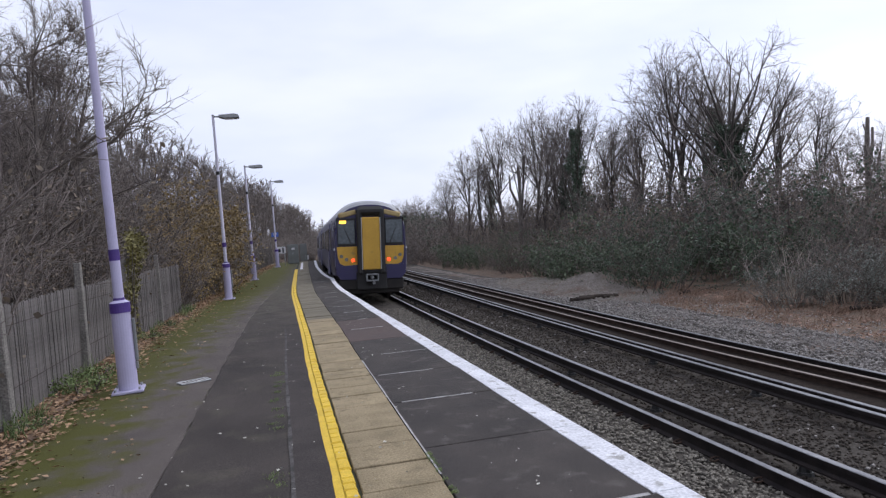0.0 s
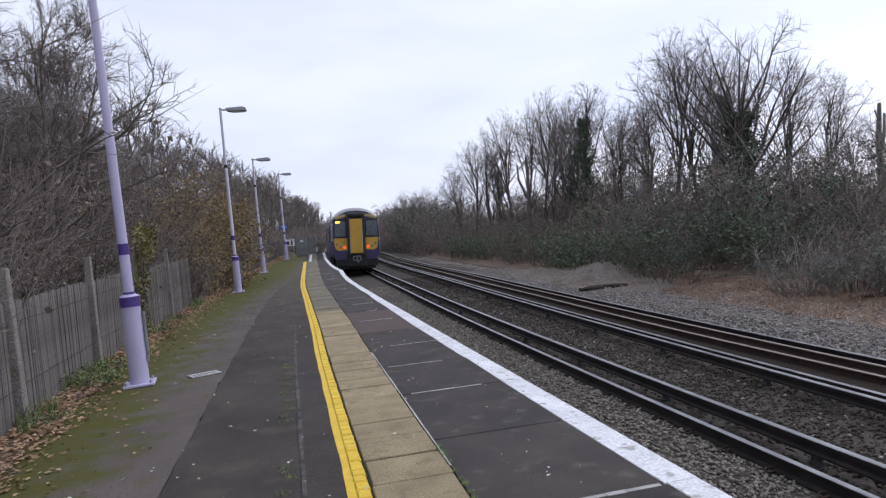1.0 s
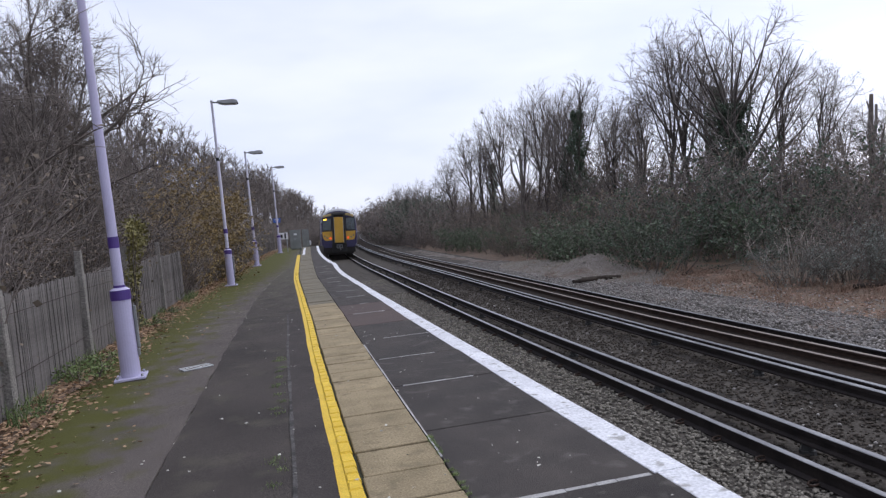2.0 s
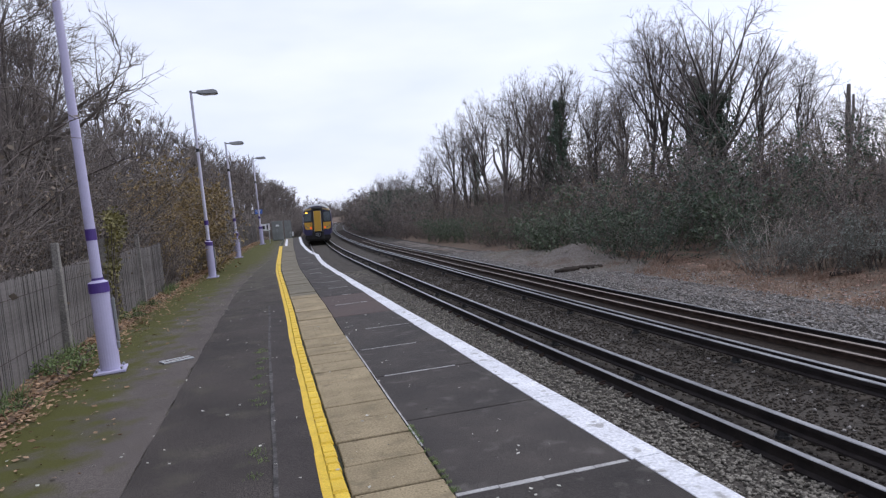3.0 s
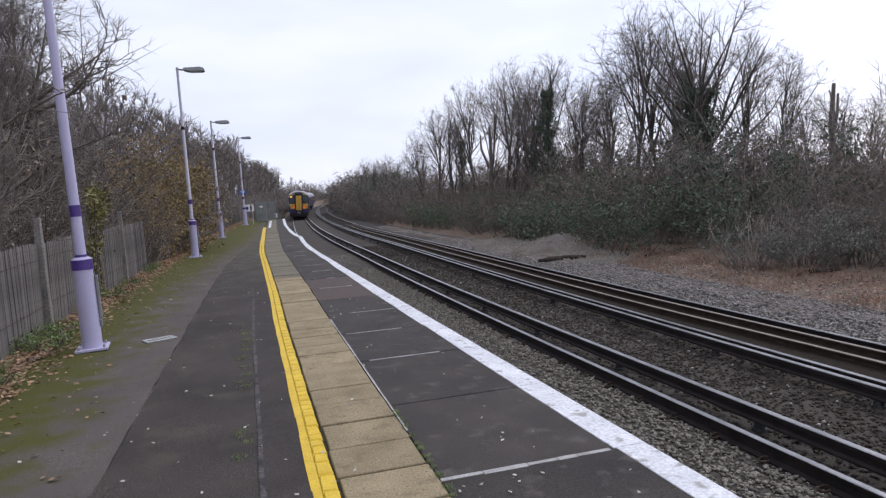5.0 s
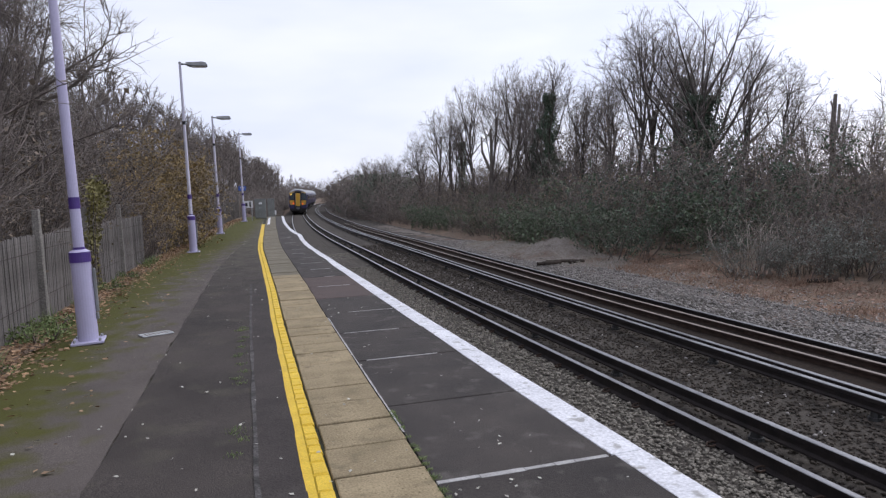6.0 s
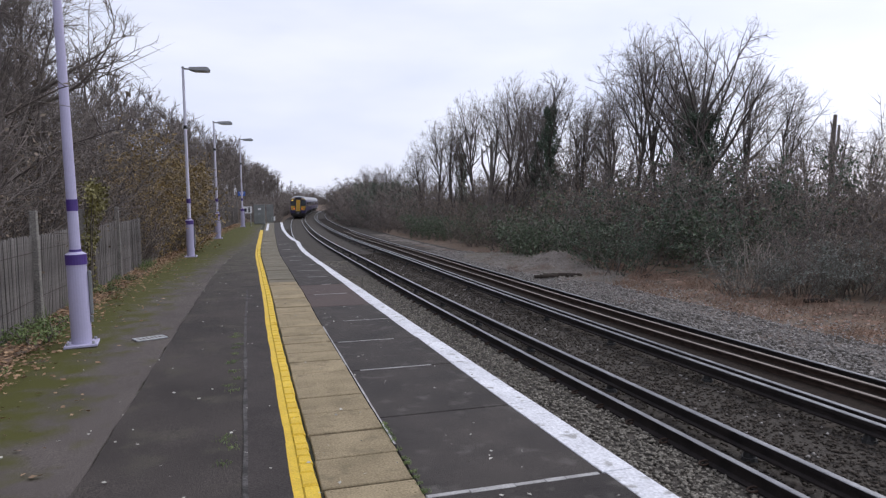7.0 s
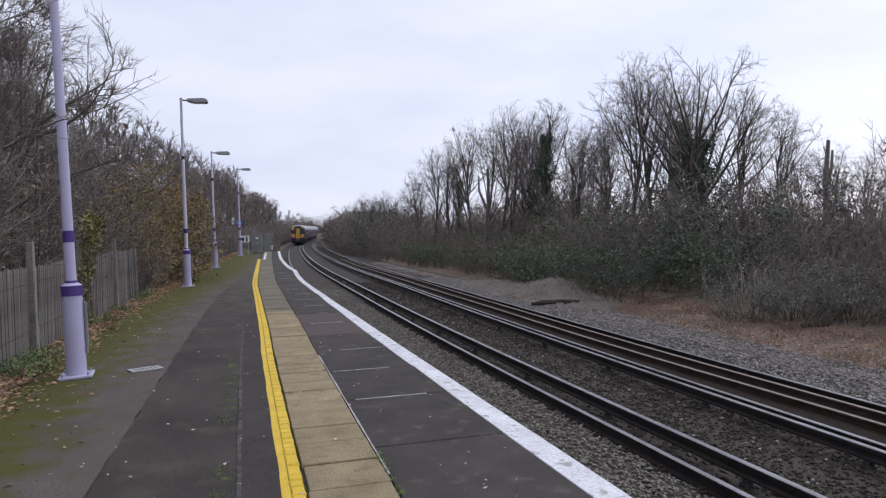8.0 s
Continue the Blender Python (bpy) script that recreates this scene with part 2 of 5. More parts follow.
    "rubber": surface("black_rubber", (0.018, 0.017, 0.017), (0.034, 0.032, 0.031), 3, 40, 0.75, 0.2),
    "headlamp": surface("headlamp_glass", (0.16, 0.15, 0.13), (0.24, 0.23, 0.20), 3, 20, 0.2, 0.0),
    "under": surface("underframe_grime", (0.014, 0.012, 0.011), (0.030, 0.026, 0.023), 3, 40, 0.85, 0.2),
    "lilac_door": surface("train_door_lilac", (0.10, 0.10, 0.19), (0.13, 0.13, 0.23), 2, 30, 0.35, 0.02, speck=0.05),
    "glass": surface("dark_window_glass", (0.020, 0.026, 0.030), (0.032, 0.040, 0.046), 1, 10, 0.07, 0.0, gloss_vary=0.02),
    "screen": surface("windscreen_glass", (0.055, 0.070, 0.078), (0.085, 0.105, 0.115), 1, 10, 0.08, 0.0, gloss_vary=0.02),
    "sign_blue": surface("sign_blue", (0.040, 0.12, 0.48), (0.055, 0.15, 0.55), 3, 20, 0.4, 0.0, speck=0.05),
    "sign_white": surface("sign_white", (0.72, 0.72, 0.72), (0.80, 0.80, 0.80), 3, 20, 0.4, 0.0, speck=0.05),
    "black": surface("sign_black", (0.015, 0.015, 0.015), (0.025, 0.025, 0.025), 3, 20, 0.5, 0.0),
    "cabinet": surface("grey_green_cabinet", (0.17, 0.18, 0.17), (0.24, 0.25, 0.24), 3, 30, 0.6, 0.05, speck=0.05),
    "tail": glow("tail_lamp_lit", (1.0, 0.055, 0.012), 2.6),
    "amber": glow("amber_display", (1.0, 0.55, 0.06), 2.2),
}


# ---- the line of the railway and of the platform ----
def bend(knots, y_from, y_to):
    """A curve whose slope runs straight between the knots (y, slope); returns its sideways offset as a function of y."""
    ys = np.arange(y_from, y_to + 0.25, 0.5)
    sl = np.interp(ys, [k[0] for k in knots], [k[1] for k in knots])
    off = np.concatenate([[0], np.cumsum((sl[1:] + sl[:-1]) * 0.25)])
    return lambda y: np.interp(y, ys, off)


_track = bend([(8, 0), (20, 0.022), (40, 0.056), (60, 0.082), (80, 0.09), (100, 0.098), (120, 0.117), (140, 0.14), (200, 0.18), (420, 0.30)], -60, 420)
_yellow = bend([(-60, 0.028), (14, 0.028), (20, 0.042), (27, 0.062), (36, 0.066), (60, 0.07)], -60, 80)
_fence = bend([(-60, 0), (8, 0.005), (14, 0.06), (20, 0.08), (30, 0.085), (43, 0.105), (60, 0.11)], -60, 420)
_fence8, _yellow4 = float(_fence(8)), float(_yellow(4))


def track_x(y):
    return _track(y)


EDGE_Y = [12.5, 15, 17, 19, 21, 24, 26, 27.2, 28.5, 32, 38, 46]
EDGE_OFF = [0, -0.03, -0.04, -0.075, -0.10, -0.07, 0.02, 0.05, -0.03, -0.08, -0.08, 0]


def edge_x(y):
    # the slabs were never laid quite true to the curve
    return 2.36 + _track(y) + np.interp(y, EDGE_Y, EDGE_OFF)


def yellow_x(y):
    return 0.43 + _yellow(y) - _yellow4 + np.interp(y, [9, 12, 16, 18, 21, 29, 36], [0, 0.03, 0.03, 0.016, -0.02, -0.02, -0.06])


def fence_x(y):
    return np.where(np.asarray(y) < 52, -2.42 + _fence(y) - _fence8, -2.42 + float(_fence(52)) - _fence8 + (_track(y) - float(_track(52))) )


_fall = bend([(24, 0), (34, -0.013), (55, -0.013), (85, -0.010), (110, -0.001), (140, -0.003), (420, -0.0072)], -60, 1600)


def fall(y):
    """The line drops gently beyond the platform."""
    return _fall(y)


RAIL = -0.915
BED = -1.10


def link(name, verts, faces, material, smooth=False, uv=None):
    me = bpy.data.meshes.new(name)
    me.from_pydata([tuple(v) for v in verts], [], [tuple(f) for f in faces])
    if smooth:
        me.shade_smooth()
    me.materials.append(material)
    if uv is not None:
        layer = me.uv_layers.new(name="UVMap")
        idx = np.empty(len(me.loops), dtype=np.int32)
        me.loops.foreach_get("vertex_index", idx)
        layer.data.foreach_set("uv", np.asarray(uv, dtype=np.float32)[idx].ravel())
    me.update()
    return new(name, me)


def part(name, bm, material, parent, label="", smooth=False):
    me = bpy.data.meshes.new(name)
    bm.normal_update()
    bm.to_mesh(me)
    bm.free()
    if smooth:
        me.shade_smooth()
    me.materials.append(material)
    ob = new(name, me)
    ob.parent = parent
    if label:
        tagged(ob, label)
    return ob


def empty(name, m, label, category, group="", kind=""):
    ob = new(name)
    ob.matrix_world = m
    return tagged(ob, label, category, group, kind)


def box(bm, cx, cy, cz, sx, sy, sz, bevel=0.0, rot=None):
    m = Matrix.Translation((cx, cy, cz)) @ (rot or Matrix()) @ Matrix.Diagonal((sx, sy, sz, 1))
    r = bmesh.ops.create_cube(bm, size=1, matrix=m)
    if bevel:
        es = {e for v in r["verts"] for e in v.link_edges}
        bmesh.ops.bevel(bm, geom=list(es), offset=bevel, segments=1, affect="EDGES")
    return bm


def tube(bm, p, q, r1, r2, sides=16):
    p, q = Vector(p), Vector(q)
    d = q - p
    m = Matrix.Translation((p + q) / 2) @ d.to_track_quat("Z", "Y").to_matrix().to_4x4()
    bmesh.ops.create_cone(bm, cap_ends=True, segments=sides, radius1=r1, radius2=r2, depth=d.length, matrix=m)
    return bm


def strip(name, left, right, y0, y1, z, material, label, across=10, step=0.5, ragged=(0, 0), bumpy=0.0, kind="structure", category="paving"):
    ys = np.arange(y0, y1 + 1e-6, step)
    verts, uv, faces = [], [], []
    for y in ys:
        a = float(left(y)) + (noise.noise((y * 1.3, 7.1, 0)) + 0.5 * noise.noise((y * 4.3, 3.1, 0))) * ragged[0]
        b = float(right(y)) + (noise.noise((y * 1.3, 2.1, 5)) + 0.5 * noise.noise((y * 4.3, 9.1, 5))) * ragged[1]
        for i in range(across + 1):
            u = i / across
            x = a + (b - a) * u
            verts.append((x, y, z + (float(fall(y)) if z < -0.5 else 0.0) + bumpy * noise.noise((x * 1.5, y * 1.5, 0))))
            uv.append((u, y))
    w = across + 1
    for j in range(len(ys) - 1):
        for i in range(across):
            k = j * w + i
            faces.append((k, k + 1, k + w + 1, k + w))
    ob = link(name, verts, faces, material, uv=uv)
    return tagged(ob, label, category, kind=kind)


# ---- ground to the horizon ----
def ground_height(x, y):
    rel = x - float(track_x(y))
    fl = float(fence_x(y))
    if rel < 9.6:
        h = -1.30
    else:
        h = -1.24 + 0.06 * min(1, (rel - 9.6) / 3)
    if rel > 12:
        h += min(1.0, (rel - 12) * 0.05)
    left = fl + 0.12
    if y > 54:
        left = fl + (1.2 if y > 60 else 0.2 * (y - 54))
    if x < left:
        k = min(1.0, (left - x) / 0.35 if y < 54 else (left - x) / 3.0)
        h = -1.30 + (1.27 + 0.06 * min(10, left - x)) * k
    r = math.hypot(x, y)
    if r > 150:
        h += min(3, (r - 150) * 0.008) * min(1.0, max(0.0, (abs(rel - 6) - 8) / 20))
    return h + float(fall(y)) * (0.35 if x < left and y < 54 else 1.0) + 0.05 * noise.noise((x * 0.7, y * 0.7, 1)) + 0.02 * noise.noise((x * 2.7, y * 2.7, 1))


def build_ground():
    xs = np.unique(np.round(np.concatenate([np.linspace(-1500, -60, 10), np.linspace(-60, -6, 28), np.arange(-6, 3, 0.3), np.arange(3, 30, 0.75), np.linspace(30, 80, 26), np.linspace(80, 1500, 10)]), 3))
    ys = np.unique(np.round(np.concatenate([np.linspace(-1500, -20, 8), np.linspace(-20, 0, 8), np.arange(0, 60, 0.75), np.linspace(60, 200, 71), np.linspace(200, 1500, 14)]), 3))
    verts = [(x, y, ground_height(x, y)) for y in ys for x in xs]
    w = len(xs)
    faces = [(j * w + i, j * w + i + 1, (j + 1) * w + i + 1, (j + 1) * w + i) for j in range(len(ys) - 1) for i in range(w - 1)]
    tagged(link("ground", verts, faces, M["earth"], smooth=True), "brown earth with leaf litter beside the railway", "ground", kind="structure")


build_ground()


# ---- platform ----
def build_platform():
    ys = np.arange(-26, 50.01, 0.5)
    # solid body with a recessed brick-dark wall under the overhanging edge
    verts, faces = [], []
    for y in ys:
        a, b = float(fence_x(y)) - 0.25, float(edge_x(y))
        for x, z in ((a, -0.03), (b - 0.02, -0.03), (b - 0.02, -0.16), (b - 0.22, -0.20), (b - 0.22, -1.45), (a, -1.45)):
            verts.append((x, y, z))
    for j in range(len(ys) - 1):
        for i in range(6):
            k, l = j * 6 + i, j * 6 + (i + 1) % 6
            faces.append((k, l, l + 6, k + 6))
    faces += [tuple(range(6)), tuple(range(len(verts) - 6, len(verts)))]
    tagged(link("platform", verts, faces, M["concrete"]), "concrete railway platform with an overhanging edge", "platform", kind="structure")
    # ramp down at the far end
    a0, b0 = float(fence_x(50)) - 0.2, float(edge_x(50)) - 0.02
    a1, b1 = float(fence_x(56)) + 0.2, float(edge_x(56)) - 0.1
    v = [(a0, 50, -0.01), (b0, 50, -0.01), (b1, 56, -1.0), (a1, 56, -1.0), (a0, 50, -1.5), (b0, 50, -1.5), (b1, 56, -1.5), (a1, 56, -1.5)]
    f = [(0, 1, 2, 3), (4, 7, 6, 5), (0, 4, 5, 1), (1, 5, 6, 2), (2, 6, 7, 3), (3, 7, 4, 0)]
    tagged(link("platform_ramp", v, f, M["asphalt_old"]), "asphalt ramp at the end of the platform", "ramp", kind="structure")
    mid = bend([(-60, 0.04), (9, 0.05), (20, 0.06), (30, 0.075), (60, 0.1)], -60, 80)
    m4 = float(mid(4.3))

    def mid_x(y):
        m = -0.84 + mid(y) - m4
        k = float(np.clip((y - 15.0) / 20.0, 0, 1))
        k = k * k * (3 - 2 * k)
        return m + (yellow_x(y) - 0.09 - m) * k

    strip("platform_asphalt", mid_x, lambda y: yellow_x(y) - 0.06, -26, 50, 0.0, M["asphalt"], "dark patched asphalt platform surface with scattered leaves", 10, 0.25, (0.025, 0.0), 0.006)
    strip("platform_asphalt_old", lambda y: fence_x(y) + 0.02, mid_x, -26, 50, 0.0, M["asphalt_old"], "older grey-brown asphalt with moss towards the fence", 12, 0.25, (0, 0.025), 0.006)
    strip("platform_verge", lambda y: fence_x(y) - 0.1, lambda y: fence_x(y) + 0.36, -26, 50, 0.012, M["earth"], "narrow earthy verge along the fence", 4, 0.2, (0.0, 0.10), 0.02, category="verge")
    strip("asphalt_trench_patch", lambda y: yellow_x(y) - 0.33, lambda y: yellow_x(y) - 0.075, -10, 13, 0.004, M["asphalt_patch"], "strip of smoother asphalt patching beside the yellow line", 3, 0.25, (0.01, 0.0), 0.004)
    strip("asphalt_seam", lambda y: yellow_x(y) - 0.352, lambda y: yellow_x(y) - 0.322, -10, 13, 0.007, M["asphalt_seam"], "worn pale seam along the asphalt patch", 1, 0.06, (0.009, 0.012), 0.003)
    return mid_x


mid_x = build_platform()


STUDS = []


def build_slabs():
    # bedding that shows in the joints
    strip("slab_bedding", lambda y: yellow_x(y) - 0.06, lambda y: edge_x(y) - 0.01, -26, 50, -0.022, M["soil"], "dark soil in the joints of the paving", 6, 0.5)
    rng = random.Random(5)
    edge = empty("platform_edge", pose(0, 0, 0), "row of dark concrete platform edge slabs with a white painted edge", "platform edge", kind="structure")

    def quad(name, parent, x0a, x1a, x0b, x1b, y0, y1, z, material, t=0.03, c=0.004):
        bm = bmesh.new()
        top = [bm.verts.new(p) for p in ((x0a + c, y0 + c, z), (x1a - c, y0 + c, z), (x1b - c, y1 - c, z), (x0b + c, y1 - c, z))]
        mid = [bm.verts.new(p) for p in ((x0a, y0, z - c), (x1a, y0, z - c), (x1b, y1, z - c), (x0b, y1, z - c))]
        low = [bm.verts.new((v.co.x, v.co.y, z - t)) for v in mid]
        bm.faces.new(top)
        for i in range(4):
            j = (i + 1) % 4
            bm.faces.new((mid[i], mid[j], top[j], top[i]))
            bm.faces.new((low[i], low[j], mid[j], mid[i]))
        return part(name, bm, material, parent)

    y, i = -5.1 + 0.0, 0
    joints = [3.64 + 1.46 * k for k in range(-20, 2)] + [6.58 + 1.37 * k for k in range(0, 33)]
    for a, b in zip(joints[:-1], joints[1:]):
        if b > 50:
            break
        inner = lambda v: float(yellow_x(v)) + 0.075 + 0.535 + 0.02
        red = 10.2 < a < 12.2
        wa, wb = (float(np.interp(v, [11, 17], [0.198, 0.135])) for v in (a, b))
        g = 0.007
        quad("edge_slab", edge, inner(a), float(edge_x(a)) - wa + 0.018, inner(b), float(edge_x(b)) - wb + 0.018, a + g, b - g, rng.uniform(-0.001, 0.002), M["slab_red"] if red else M["slab_dark"])
        quad("white_edge", edge, float(edge_x(a)) - wa + rng.uniform(-0.012, 0.012), float(edge_x(a)) + 0.015, float(edge_x(b)) - wb + rng.uniform(-0.012, 0.012), float(edge_x(b)) + 0.015 + rng.uniform(-0.003, 0.003), a + 0.004, b - 0.005, 0.004 + rng.uniform(0, 0.003), M["white"], 0.09)
        # pale mortar in the joint, worn away in places
        start = {3.64: (0.0, 0.04), 6.58: (0.10, 0.22), 7.95: (0.06, 0.27), 9.32: (0.30, 0.02), 5.1: (0.95, 0.2)}.get(round(a, 2))
        if start is None and rng.random() < 0.75:
            start = (rng.uniform(0.1, 0.5), rng.uniform(0.0, 0.3))
        if start:
            x0, x1 = inner(a) + start[0], float(edge_x(a)) - 0.19 - start[1]
            wd = 0.032 if a < 4 else rng.uniform(0.009, 0.013)
            while x0 < x1 - 0.02:
                x2 = min(x1, x0 + rng.uniform(0.10, 0.30))
                w2 = wd * rng.uniform(0.55, 1.15)
                quad("mortar_joint", edge, x0, x2, x0, x2, a - w2, a + wd * rng.uniform(0.5, 1.1), 0.004, M["mortar"], 0.02)
                x0 = x2 + (rng.uniform(0.0, 0.03) if a > 11 else 0.0)
    # buff paving, with studs for the blind
    band = empty("buff_paving", pose(0, 0, 0), "row of buff textured paving slabs along the platform", "paving", kind="structure")
    seams = [3.92 - 0.465 * k for k in range(62, 0, -1)] + [3.92, 4.39, 4.87, 5.35, 5.80, 6.64, 7.12, 7.55, 8.05, 8.5, 9.1, 9.6, 10.3, 10.8]
    while seams[-1] < 49:
        seams.append(seams[-1] + 0.47)
    l = lambda v: float(yellow_x(v)) + 0.088
    for a, b in zip(seams[:-1], seams[1:]):
        wob = rng.uniform(-0.006, 0.006)
        gap, top = rng.uniform(0.008, 0.015), rng.uniform(-0.004, 0.006)
        if 1.5 < a < 10.5:
            # low worn studs in rows on each slab
            rows = max(5, round((b - a) / 0.075))
            for p in range(rows):
                for q in range(7):
                    v = a + (p + 0.5) / rows * (b - a)
                    STUDS.append((l(v) + wob + (q + 0.5) * 0.535 / 7, v, top))
        quad("paving_slab", band, l(a) + wob, l(a) + 0.535 + wob, l(b) + wob, l(b) + 0.535 + wob, a + gap, b - gap, top, M["tile"] if b < 14.5 else M["tile_grey"], 0.03, 0.006)
    # pale mortar bead between paving and edge slabs
    strip("paving_bead", lambda v: yellow_x(v) + 0.088 + 0.537, lambda v: yellow_x(v) + 0.088 + 0.552, 4.5, 9, 0.005, M["mortar"], "thin line of pale mortar beside the paving", 1, 0.1, (0.004, 0.006))
    # yellow line painted on old setts
    line = empty("yellow_line", pose(0, 0, 0), "yellow painted safety line on worn setts", "safety line", kind="structure")
    y = -10.0
    while y < 24:
        ln = rng.uniform(0.10, 0.24)
        a, b = y, y + ln
        w = 0.067
        quad("yellow_sett", line, float(yellow_x(a)) - 0.028 + rng.uniform(-.004, .004), float(yellow_x(a)) + w + rng.uniform(-.006, .004), float(yellow_x(b)) - 0.028 + rng.uniform(-.004, .004), float(yellow_x(b)) + w + rng.uniform(-.006, .004), a + rng.uniform(0.002, 0.005), b - rng.uniform(0.002, 0.006), 0.007 + rng.uniform(-0.003, 0.005), M["yellow"], 0.03, 0.014)
        y += ln
    strip("yellow_line_margin", lambda v: yellow_x(v) - 0.08, lambda v: yellow_x(v) - 0.026, -26, 24, 0.005, M["yellow"], "yellow paint run onto the asphalt", 1, 0.12, (0.006, 0))
    strip("yellow_line_behind", lambda v: yellow_x(v) - 0.03, lambda v: yellow_x(v) + 0.07, -26, -10, 0.006, M["yellow"], "yellow painted safety line along the platform", 1, 0.5)
    strip("yellow_line_far", lambda v: yellow_x(v) - 0.08, lambda v: yellow_x(v) + 0.075, 24, 37.5, 0.006, M["yellow"], "yellow painted safety line further along the platform", 1, 0.5, (0.012, 0.012))
    strip("white_line_end", lambda v: yellow_x(v) + 0.19, lambda v: yellow_x(v) + 0.32, 37.0, 47.0, 0.006, M["white"], "short white painted line near the platform end", 1, 0.5, (0.01, 0.01))


build_slabs()


# ---- railway ----
RAIL_PROFILE = [(-0.068, 0), (0.068, 0), (0.068, 0.012), (0.012, 0.03), (0.009, 0.115), (0.035, 0.128), (0.035, 0.152), (0.028, 0.159), (-0.028, 0.159), (-0.035, 0.152), (-0.035, 0.128), (-0.009, 0.115), (-0.012, 0.03), (-0.068, 0.012)]
COND_PROFILE = [(-0.06, 0), (0.06, 0), (0.06, 0.02), (0.018, 0.035), (0.018, 0.09), (0.037, 0.10), (0.037, 0.14), (0.030, 0.148), (-0.030, 0.148), (-0.037, 0.14), (-0.037, 0.10), (-0.018, 0.09), (-0.018, 0.035), (-0.06, 0.02)]


def rail_mesh(name, offset, y0, y1, top, profile, side, head, parent=None, wander=0.0, step=1.0):
    ys = np.arange(y0, y1 + 1e-6, step)
    h = max(p[1] for p in profile)
    n = len(profile)
    verts, faces, heads = [], [], []
    for y in ys:
        cx = offset + float(track_x(y)) + wander * noise.noise((y * 0.09, offset, 3))
        verts += [(cx + px, y, top - h + pz + float(fall(y))) for px, pz in profile]
    for j in range(len(ys) - 1):
        for i in range(n):
            k, l = j * n + i, j * n + (i + 1) % n
            faces.append((k, l, l + n, k + n))
            heads.append(1 if min(profile[i][1], profile[(i + 1) % n][1]) >= h - 0.009 else 0)
    faces += [tuple(range(n)), tuple(range(len(verts) - n, len(verts)))]
    heads += [0, 0]
    ob = link(name, verts, faces, side)
    ob.data.materials.append(head)
    ob.data.polygons.foreach_set("material_index", heads)
    ob.parent = parent
    return ob


NEAR, FAR = 3.95, 7.96
near_track = empty("railway_track", pose(0, 0, 0), "railway track with polished rails on stained ballast beside the platform", "railway track")
far_track = empty("railway_track", pose(0, 0, 0), "second railway track with duller rails on dark ballast", "railway track")
for tr, c in ((near_track, NEAR), (far_track, FAR)):
    for s in (-1, 1):
        rail_mesh("rail", c + s * 0.752, -30, 330, RAIL, RAIL_PROFILE, M["rail_side"], M["rail_top"], tr)
conductors = []
for off in (5.17, 6.80):
    c = empty("conductor_rail", pose(0, 0, 0), "raised black conductor rail with a worn bright top", "conductor rail", "conductor rails")
    rail_mesh("rail", off, -30, 330, RAIL + 0.075, COND_PROFILE, M["rail_side"], M["rail_top"], c)
    conductors.append((c, off))
# rusty brown spare rails, paler tan along the top face
for off in (7.90, 8.44):
    c = empty("spare_rail", pose(0, 0, 0), "rusty spare rail lying between the running rails", "rail", "spare rails")
    rail_mesh("rail", off, -30, 64, RAIL - 0.02, RAIL_PROFILE, M["rail_rust"], M["rail_rust_top"], c, wander=0.12)


def build_bed():
    # ballast bed under both tracks, with shoulders
    ys = np.concatenate([np.arange(-30, 60, 0.5), np.arange(60, 331, 3)])
    prof = [(1.9, -1.13), (3.2, -1.09), (4.5, -1.08), (5.2, -1.10), (6.0, -1.13), (6.8, -1.10), (7.2, -1.08), (8.7, -1.08), (9.3, -1.10), (9.8, -1.14), (11.7, -1.17), (12.2, -1.34)]
    verts, faces = [], []
    for y in ys:
        for x, z in prof:
            xx = x + float(track_x(y))
            verts.append((xx, y, z + float(fall(y)) + 0.02 * noise.noise((xx * 2, y * 2, 0))))
    n = len(prof)
    for j in range(len(ys) - 1):
        for i in range(n - 1):
            k = j * n + i
            faces.append((k, k + 1, k + n + 1, k + n))
    tagged(link("ballast_bed", verts, faces, M["ballast"], smooth=True), "stained ballast bed under the tracks", "ballast", kind="structure")


build_bed()


